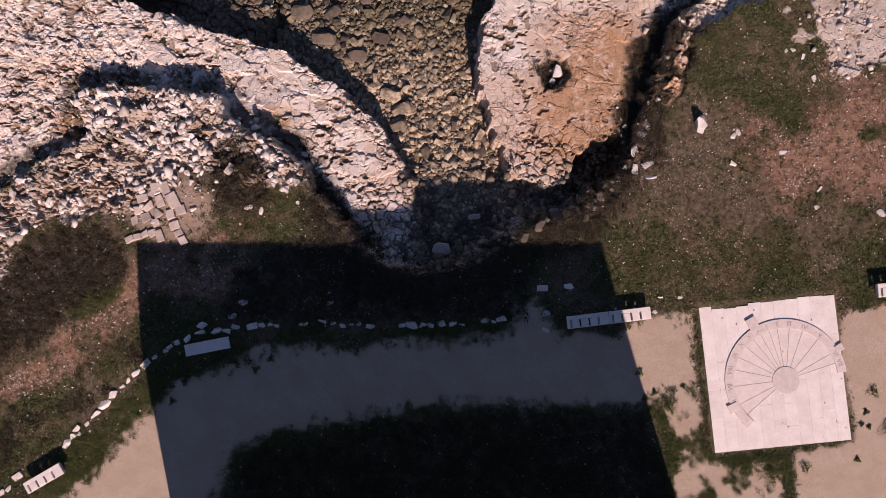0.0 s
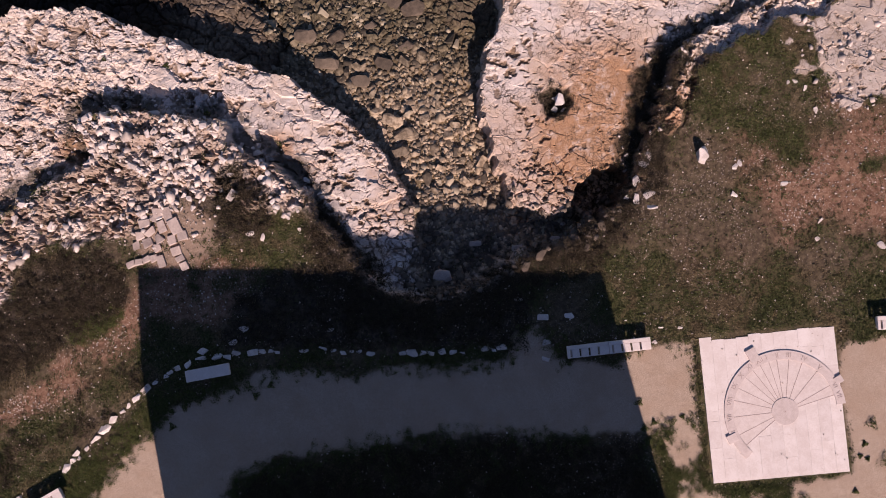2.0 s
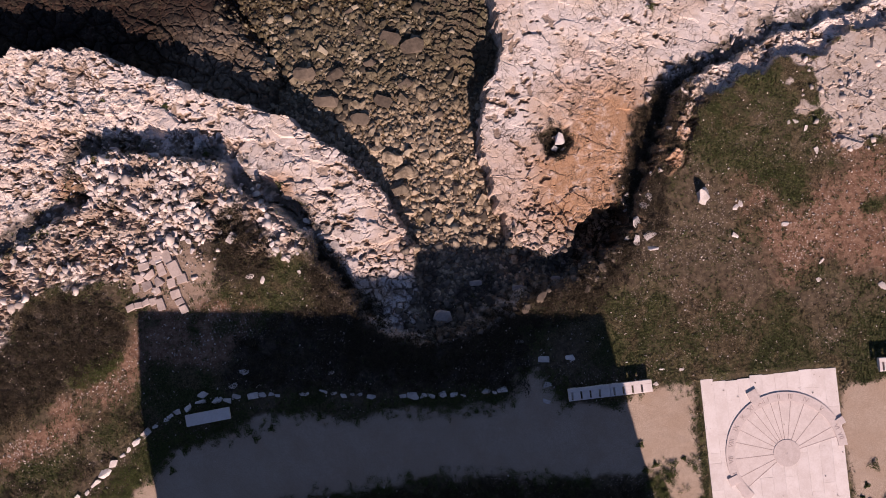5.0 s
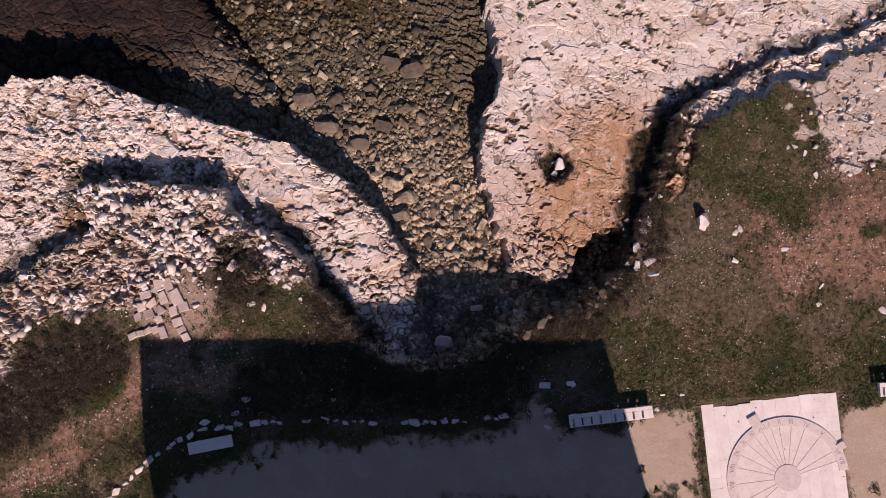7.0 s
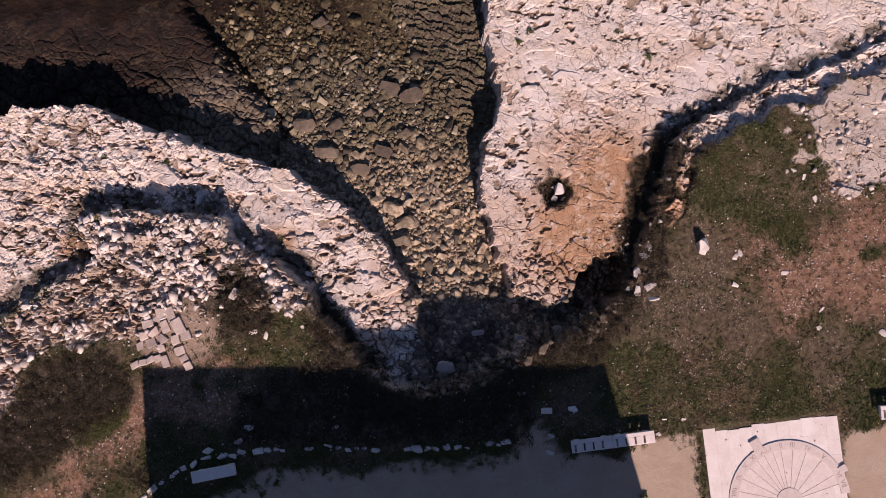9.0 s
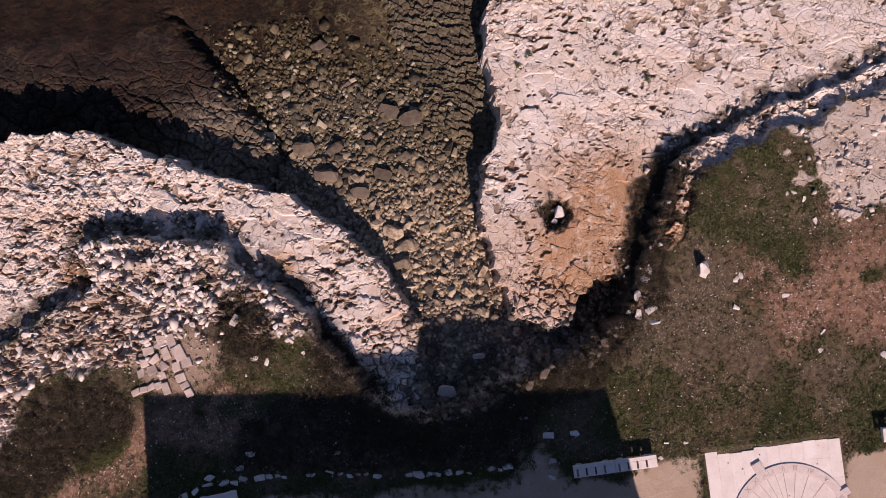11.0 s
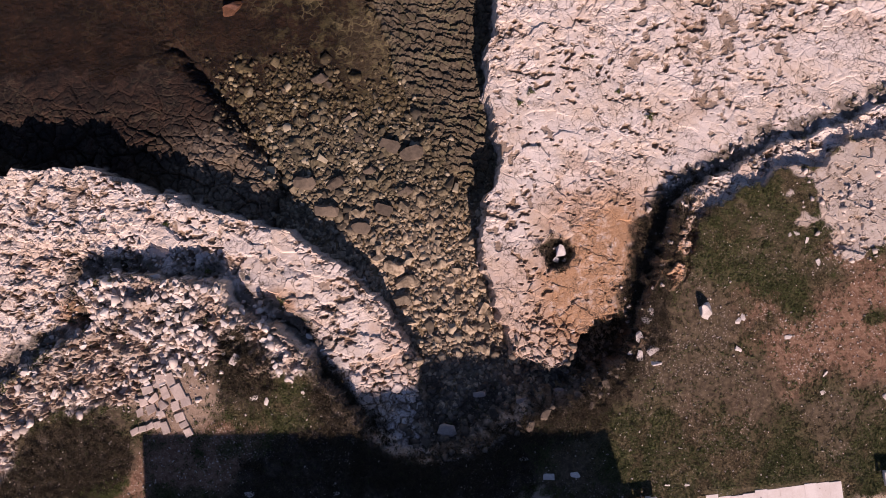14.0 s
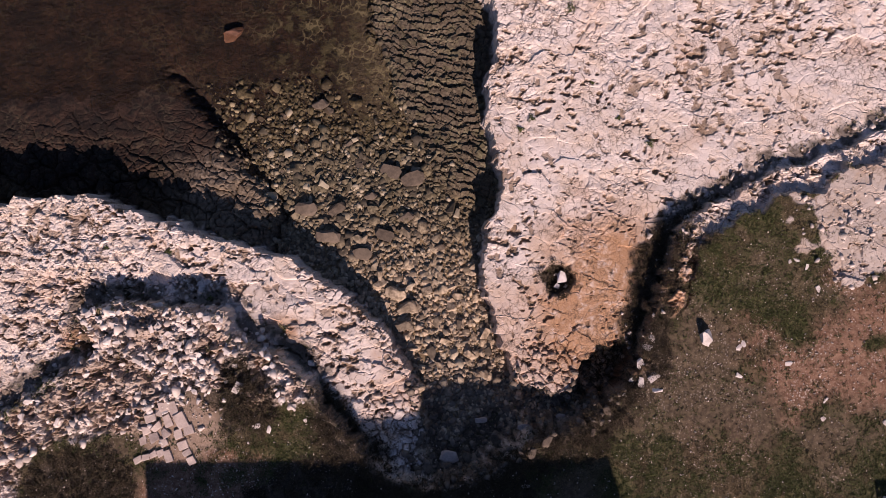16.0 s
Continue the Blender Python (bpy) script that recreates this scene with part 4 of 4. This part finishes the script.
HEAD_STONES = [(4.8, 1.6, 0.5), (5.6, 1.5, 0.45), (4.5, 1.9, 0.4), (3.2, 1.2, 0.6), (2.0, 0.6, 0.7), (4.0, 0.9, 0.7), (0.0, 0.0, 1.0), (0.8, -0.1, 0.8), (5.9, 1.2, 0.4), (1.4, 1.4, 0.6), (-0.9, -0.5, 0.7), (3.4, 0.4, 0.55), (5.2, 2.3, 0.4), (6.5, 2.1, 0.55), (2.6, 1.7, 0.4)]
# darker tones instead of pale limestone, painting the shade these blocks lie in
for k, (sx, sy, size) in enumerate(HEAD_STONES):
    lay_stone("fallen_block", sx, sy, size, M_PAVE if k % 3 == 0 else M_DARKSTONE, "fallen limestone block at the head of the inlet", "boulder", "fallen blocks", (1.15, 0.75, 0.6), k * 2.1, 0.2, k, 0.1, ROCKS)
for k, (sx, sy, size) in enumerate(((4.95, 7.55, 0.85), (4.78, 7.2, 0.4), (4.75, 7.7, 0.22), (5.0, 7.62, 0.3), (5.1, 7.2, 0.3))):
    lay_stone("white_stone", sx, sy, size, M_LIME, "white stone lying in the bushy hollow of the rock", "stone", "stones in the hollow", (0.75, 1.0, 0.6), k * 1.1, 0.62, k + 4)


# ---- worn paving by the mound ----
def build_old_paving():
    thing = tagged(empty("old_paving", pose(-11.1, 1.6, 0.0, 0, 0, 28)), "worn pinkish stone slabs of an old broken pavement", "paving")
    r = random.Random(4)
    # a run of slabs up the slope, a row along its foot, and two worn ledges beside them
    run = [(-11.72, 2.52, 0.5, 0.42), (-11.34, 2.5, 0.34, 0.62), (-11.58, 1.98, 0.34, 0.5), (-11.02, 2.0, 0.46, 0.6), (-10.72, 1.62, 0.4, 0.4), (-11.14, 1.44, 0.34, 0.4),
           (-10.96, 0.98, 0.42, 0.34), (-10.8, 0.66, 0.36, 0.28), (-10.62, 0.36, 0.34, 0.3), (-11.56, 0.55, 0.3, 0.5), (-11.88, 0.68, 0.3, 0.26), (-12.18, 0.62, 0.3, 0.24),
           (-12.48, 0.52, 0.32, 0.26), (-12.82, 0.42, 0.36, 0.26), (-12.3, 2.1, 0.4, 0.3), (-12.0, 2.35, 0.34, 0.36), (-12.05, 1.75, 0.42, 0.3),
           (-12.5, 1.6, 0.36, 0.4), (-12.15, 1.3, 0.4, 0.34), (-11.7, 1.5, 0.3, 0.36), (-11.72, 1.12, 0.36, 0.3), (-12.6, 1.2, 0.26, 0.3)]
    back = thing.matrix_basis.inverted()
    for wx, wy, w, d in run:
        at = back @ Vector((wx, wy, 0))
        bm = box(w, d, 0.16, (at.x, at.y, floor_at(wx, wy) - 0.07 + r.uniform(-0.02, 0.03)), 0.025, radians(-6) + r.uniform(-0.1, 0.1) * (4 if wx < -11.6 and wy > 1 else 1))
        for v in bm.verts:
            v.co += noise.noise_vector(v.co * 3.1) * (0.11 if wx < -11.6 and wy > 1 else 0.05)
        part("slab", bm, M_PAVE, thing)


build_old_paving()


# ---- sundial ----
def sector(r0, r1, a0, a1, z0, z1, steps):
    """A flat ring piece between two angles, with thickness."""
    bm = bmesh.new()
    ring = []
    for k in range(steps + 1):
        a = radians(a0 + (a1 - a0) * k / steps)
        c, s = math.cos(a), math.sin(a)
        ring.append([bm.verts.new(p) for p in ((r0 * c, r0 * s, z0), (r1 * c, r1 * s, z0), (r1 * c, r1 * s, z1), (r0 * c, r0 * s, z1))])
    for p, q in zip(ring, ring[1:]):
        for i in range(4):
            bm.faces.new((p[i], q[i], q[(i + 1) % 4], p[(i + 1) % 4]))
    bm.faces.new(ring[0])
    bm.faces.new(ring[-1][::-1])
    bmesh.ops.recalc_face_normals(bm, faces=bm.faces[:])
    return bm


def letters(text, size, m, material, parent):
    """Raised or painted characters in the built-in font."""
    cu = bpy.data.curves.new("numeral", "FONT")
    cu.body, cu.size, cu.extrude = text, size, 0.003
    cu.align_x, cu.align_y = "CENTER", "CENTER"
    tmp = new("numeral_text", cu)
    me = bpy.data.meshes.new_from_object(tmp.evaluated_get(bpy.context.evaluated_depsgraph_get()))
    bpy.data.objects.remove(tmp)
    me.materials.clear()
    me.materials.append(material)
    ob = new("numeral", me)
    ob.parent = parent
    ob.matrix_basis = m
    return ob


def build_sundial():
    dial = tagged(empty("sundial", pose(13.45, -5.13, 0.0, 0, 0, 5.4)), "large sundial of carved stone on a pale slab terrace", "sundial")
    base = part("foundation", box(5.5, 5.9, 0.3, (0, 0, -0.25), 0.01), M_SLAB, dial)
    r = random.Random(9)
    for i in range(11):
        y0 = -2.95
        cuts = sorted(r.uniform(-2.2, 2.4) for _ in range(3)) + [2.95 - max(0.0, r.gauss(0.03, 0.02)) - (0.12 if i in (1, 2, 3) else 0)]
        for y1 in cuts:
            if y1 - y0 > 0.25 or y1 == cuts[-1]:
                part("slab", box(0.498, y1 - y0 - 0.002, 0.05, (-2.5 + i * 0.5, (y0 + y1) / 2, 0.045 + r.uniform(-0.002, 0.002)), 0.004), M_SLAB, dial)
                y0 = y1
    c = Vector((0.41, -0.32, 0.0))
    turn = -5.4

    def placed(ob):
        ob.matrix_basis = Matrix.Translation(c) @ Matrix.Rotation(radians(turn), 4, "Z") @ ob.matrix_basis
        return ob

    placed(part("face", sector(0.5, 2.12, 18, 221, 0.09, 0.103, 60), M_FACE, dial))
    ring = placed(part("hour_ring", sector(2.1, 2.46, 8, 228, 0.09, 0.135, 72), M_DIAL, dial, "raised carved hour ring"))
    placed(part("hub", sector(0.02, 0.54, 0, 360, 0.09, 0.12, 48), M_DIAL, dial, "round stone hub"))
    for a in (221, 207.5, 187, 168.5, 154, 139.5, 128, 118, 107.7, 98.5, 85, 70, 51, 30, 18.6):
        bm = box(1.56, 0.026, 0.012, (1.32, 0, 0.095))
        bmesh.ops.rotate(bm, verts=bm.verts[:], cent=(0, 0, 0), matrix=Matrix.Rotation(radians(a), 3, "Z"))
        placed(part("ray", bm, M_GROOVE, dial))
    for a, r0, r1, w, h in ((120, 2.3, 2.88, 0.4, 0.17), (31, 2.35, 2.68, 0.3, 0.165), (207, 2.2, 2.62, 0.34, 0.165), (227, 2.1, 2.5, 0.3, 0.12)):
        bm = box(r1 - r0, w, h - 0.09, ((r0 + r1) / 2, 0, 0.09), 0.012)
        bmesh.ops.rotate(bm, verts=bm.verts[:], cent=(0, 0, 0), matrix=Matrix.Rotation(radians(a), 3, "Z"))
        placed(part("marker_block", bm, M_DIAL, dial))
    for a, text in ((109, "I"), (98, "II"), (86, "III"), (70, "IV"), (52, "V"), (28, "VI"), (18, "VII"), (117, "XII"), (129, "XI"), (141, "X"), (154, "IX"), (170, "VIII"), (187, "VII"), (203, "VI")):
        m = Matrix.Rotation(radians(a), 4, "Z") @ Matrix.Translation((2.27, 0, 0.139)) @ Matrix.Rotation(radians(-90), 4, "Z")
        ob = letters(text, 0.27, m, M_GROOVE, dial)
        placed(ob)


build_sundial()


# ---- benches ----
def build_bench(name, m, length, width, slots, label):
    bench = tagged(empty(name, m), label, "bench", "stone benches by the track")
    hgt, th = 0.45, 0.11
    if slots:
        part("rear_rail", box(length, width * 0.3, th, (0, width * 0.35, hgt - th), 0.012), M_BENCH, bench)
        part("front_rail", box(length, width * 0.08, th * 0.8, (0, -width * 0.46, hgt - th), 0.008), M_BENCH, bench)
        pitch = length / (slots + 0.55)
        x0 = -length / 2
        for k in range(slots + 1):
            x1 = -length / 2 + pitch * (k + 0.52) if k < slots else length / 2
            w = x1 - x0 - (0.075 if k < slots else 0)
            part("seat_slab", box(w, width * 0.63, th, (x0 + w / 2, -width * 0.12, hgt - th - 0.003), 0.01), M_BENCH, bench)
            x0 = x1
    else:
        part("seat_slab", box(length, width, th, (0, 0, hgt - th), 0.015), M_BENCH, bench)
    for side in (-1, 1):
        part("leg", box(0.22, width * 0.8, hgt - th + 0.1, (side * (length / 2 - 0.28), 0, -0.1), 0.015), M_BENCH, bench)
    return bench


SLOT_LABEL = "pale stone bench with slotted seat slabs"
build_bench("bench", pose(5.86, -2.95, 0.02, 0, 0, 6.8), 1.68, 0.5, 4, SLOT_LABEL + " at the turf's edge")
build_bench("bench", pose(7.54, -2.75, 0.02, 0, 0, 6.8), 1.68, 0.5, 4, SLOT_LABEL + " at the turf's edge")
build_bench("bench", pose(-9.46, -3.94, 0.02, 0, 0, 10.9), 1.8, 0.47, 0, "plain grey stone slab bench behind the border stones")
build_bench("bench", pose(-15.99, -9.18, 0.02, 0, 0, 30), 1.64, 0.48, 4, SLOT_LABEL + " beside the sunlit gravel")
build_bench("bench", pose(18.25, -1.75, 0.05, 0, 0, 4), 1.64, 0.55, 4, SLOT_LABEL + " near the sundial terrace")


# ---- plants ----
def leaves(n_per, spread, tall, leaf, seed):
    """A clump of small bent leaves as arrays of verts and triangles."""
    r = np.random.default_rng(seed)
    n = n_per
    a, d = r.uniform(0, 2 * np.pi, n), spread * np.sqrt(r.random(n))
    lump = 0.75 + 0.5 * np.sin(a * 3 + seed) * (d / spread)
    c = np.stack((d * np.cos(a) * lump, d * np.sin(a) * lump, tall * (1 - (d / spread) ** 2) * r.uniform(0.3, 1.0, n)), -1)
    u = r.normal(size=(n, 3))
    u[:, 2] *= 0.5
    u /= np.linalg.norm(u, axis=1, keepdims=True)
    w = np.cross(u, r.normal(size=(n, 3)))
    w /= np.linalg.norm(w, axis=1, keepdims=True)
    ln = leaf * r.uniform(0.6, 1.4, (n, 1))
    v = np.stack((c - u * ln * 0.5 - w * ln * 0.25, c + u * ln * 0.6, c - u * ln * 0.4 + w * ln * 0.3), 1).reshape(-1, 3)
    t = np.arange(n)[:, None] * 3 + np.arange(3)
    return v, t


def carpet(name, clumps, x, y, scale, material, label, category):
    j, i = rows_cols(x, y)
    z = LZ[j, i]
    allv, allt, base = [], [], 0
    pick = RNG.integers(0, len(clumps), len(x))
    for k, (co, tri) in enumerate(clumps):
        w = np.nonzero(pick == k)[0]
        if not len(w):
            continue
        v = np.einsum("nij,vj->nvi", turns(len(w), 0.05), co) * scale[w, None, None] + np.stack((x[w], y[w], z[w]), -1)[:, None, :]
        allv.append(v.reshape(-1, 3))
        allt.append((tri[None] + (np.arange(len(w)) * len(co))[:, None, None] + base).reshape(-1, 3))
        base += len(w) * len(co)
    return joined(name, np.concatenate(allv), np.concatenate(allt), material, label, category)


TUFTS = [leaves(11, 0.16, 0.035, 0.05, 300 + k) for k in range(8)]
HEATHS = [leaves(70, 0.24, 0.2, 0.05, 320 + k) for k in range(8)]
OFF_DIAL = smooth(inside(LX, LY, [(10.4, -2.3), (16.0, -1.8), (16.6, -7.8), (10.9, -8.45)]), 0.03, -0.03)
x, y = sown(240000, (GRASS * 0.8 + 0.1 * (1 - ROCK) * (1 - GRAVEL) * (1 - SHORE)) * OFF_DIAL , VIEW)
carpet("grass", TUFTS, x, y, RNG.uniform(0.6, 1.4, len(x)), M_GRASS, "short dry grass, olive and straw, over the turf", "grass")
RIM = smooth(np.abs(inside(LX, LY, TRACK) + 0.15), 0.75, 0.1) * OFF_DIAL * (LY < -2)
SOUTH = smooth(inside(LX, LY, [(-9.0, -12), (-8.2, -8.6), (-6.5, -7.9), (-2, -7.1), (2, -6.6), (8, -6.7), (9.2, -9), (9.6, -12)]), -0.3, 0.5)
BESIDE = smooth(inside(LX, LY, BESIDE_DIAL), -0.2, 0.2) * smooth(fbm(LX, LY, 1.0, 47), 0.03, -0.05)
STRIP = 0.9 * smooth(inside(LX, LY, [(-16.2, -9.0), (-12.4, -5.35), (-11.5, -4.6), (-11.3, -5.4), (-12.5, -6.7), (-14.6, -9.1)]), -0.15, 0.2)
DARK_W = 0.6 * smooth(inside(LX, LY, [(-19, -9.5), (-15.4, -7.4), (-12.3, -4.5), (-12.4, -3.0), (-14.2, -4.4), (-17, -6.3), (-19, -7)]), -0.3, 0.4) * smooth(fbm(LX, LY, 1.0, 45), -0.15, 0.1)
STEP = (1 - 0.9 * ROCK) * smooth(np.abs(inside(LX, LY, UPLAND) - 0.3), 1.2, 0.5) * smooth(LX, 5.2, 6.4) * smooth(LX, 12.5, 10) * smooth(fbm(LX, LY, 0.7, 48), -0.25, 0.0)
NOTCH = smooth(inside(LX, LY, [(5.6, 2.2), (6.9, 2.6), (7.9, 3.8), (7.9, 4.8), (6.5, 4.7), (5.9, 3.9)]), -0.2, 0.2)
BOWL = smooth(np.abs(inside(LX, LY, UPLAND) - 0.7), 1.0, 0.4) * smooth(np.abs(LX - 0.5), 6.5, 5.5) * smooth(LY, 3, 1.5)
NOOK = smooth(inside(LX, LY, NOOK_PLAN) + 1.5 * fbm(LX, LY, 0.9, 46), -0.2, 0.6)
# extra dark heath inside the house's shadow, to blacken the shaded turf
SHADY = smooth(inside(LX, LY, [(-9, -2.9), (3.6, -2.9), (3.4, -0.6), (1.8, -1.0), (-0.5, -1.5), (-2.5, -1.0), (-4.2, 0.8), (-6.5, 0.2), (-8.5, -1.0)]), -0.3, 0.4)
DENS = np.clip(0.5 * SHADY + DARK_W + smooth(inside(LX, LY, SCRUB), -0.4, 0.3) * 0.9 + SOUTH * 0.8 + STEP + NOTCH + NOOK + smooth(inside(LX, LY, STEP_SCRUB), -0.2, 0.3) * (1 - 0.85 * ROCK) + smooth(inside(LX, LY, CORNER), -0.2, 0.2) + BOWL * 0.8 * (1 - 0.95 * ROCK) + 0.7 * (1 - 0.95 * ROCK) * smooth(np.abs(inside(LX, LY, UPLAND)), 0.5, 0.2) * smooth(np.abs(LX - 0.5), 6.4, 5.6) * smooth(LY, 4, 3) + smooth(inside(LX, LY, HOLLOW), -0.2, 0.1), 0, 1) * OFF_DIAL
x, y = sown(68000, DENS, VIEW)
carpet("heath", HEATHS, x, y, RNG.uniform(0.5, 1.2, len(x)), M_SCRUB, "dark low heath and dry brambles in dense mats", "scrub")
VERGE = 0.8 * smooth(inside(LX, LY, [(-15.7, -2.5), (-14.3, -1.6), (-12.95, -1.3), (-13.2, -2.0), (-14.7, -2.9)]), -0.2, 0.2)
GREEN = np.clip(VERGE + BESIDE + STRIP + RIM * (0.5 + 0.5 * (LX < -10)) * smooth(fbm(LX, LY, 0.7, 49), -0.2, 0.05) * (LX < 6) + RIM * 0.25 * (LX > 8) * smooth(fbm(LX, LY, 0.6, 50), 0.0, 0.15), 0, 1) * OFF_DIAL
x, y = sown(130000, GREEN, VIEW)
carpet("low_weeds", HEATHS, x, y, RNG.uniform(0.35, 0.8, len(x)), M_LEAF, "low dark green weeds fringing the gravel", "weeds")


def build_weed(m, size, seed):
    weed = tagged(empty("weed", m), "small dark green weed growing at the gravel's edge", "plant", "weeds by the track")
    v, t = leaves(240, 0.2 * size, 0.16 * size, 0.05, seed)
    me = bpy.data.meshes.new("foliage")
    me.from_pydata(v.tolist(), [], t.tolist())
    me.materials.append(M_LEAF)
    ob = new("foliage", me)
    ob.parent = weed
    bm = bmesh.new()
    bmesh.ops.create_cone(bm, cap_ends=True, segments=6, radius1=0.02, radius2=0.008, depth=0.12 * size, matrix=Matrix.Translation((0, 0, 0.05 * size)))
    part("stem", bm, M_TWIG, weed)
    return weed


WEEDS = [(8.0, -5.1, 1.0), (8.6, -5.9, 0.8), (9.0, -6.2, 1.2), (9.3, -5.9, 1.3), (9.1, -6.5, 1.1), (8.2, -6.1, 0.9), (8.35, -6.7, 0.9), (9.75, -5.65, 0.6), (17.4, -5.9, 1.4), (17.1, -6.7, 0.7),
         (16.9, -7.2, 0.6), (17.2, -7.3, 0.6), (17.9, -7.4, 1.8), (-7.9, -4.6, 1.4), (-7.6, -4.9, 1.0), (-8.4, -4.6, 1.2), (-7.0, -4.5, 0.9), (-5.0, -4.0, 1.1), (14.6, -8.9, 1.4), (13.2, -9.1, 1.5), (16.7, -8.6, 0.7), (-11.0, -6.2, 0.9), (-10.5, -5.4, 1.1)]
for k, (sx, sy, size) in enumerate(WEEDS):
    build_weed(pose(sx, sy, floor_at(sx, sy) - 0.01, 0, 0, k * 50), size, 400 + k)


for k, (sx, sy, size) in enumerate(((8.92, 13.25, 1.1), (3.83, 14.47, 1.0), (6.56, 16.0, 0.8), (5.67, 19.3, 1.6), (3.35, 13.99, 0.8), (7.6, 14.4, 0.6), (-14.6, 9.25, 1.3), (-12.0, 9.0, 1.0), (-10.2, 6.95, 1.1), (-7.0, 5.6, 1.2))):
    tuft = build_weed(pose(sx, sy, floor_at(sx, sy) - 0.01, 0, 0, k * 70), size, 470 + k)
    tagged(tuft, "low brown tuft growing in a pocket of the pale rock", "plant", "tufts on the rock")


# ---- the sea ----
def build_water():
    bm = bmesh.new()
    bmesh.ops.create_grid(bm, x_segments=12, y_segments=12, size=1.0, matrix=Matrix.Translation((-299.0, 312.5, -2.78)) @ Matrix.Diagonal((301, 300, 1, 1)))
    ob = part("water", bm, M_WATER)
    ob.visible_shadow = False
    return tagged(ob, "clear shallow sea over dark brown rock", "sea", kind="structure")


build_water()
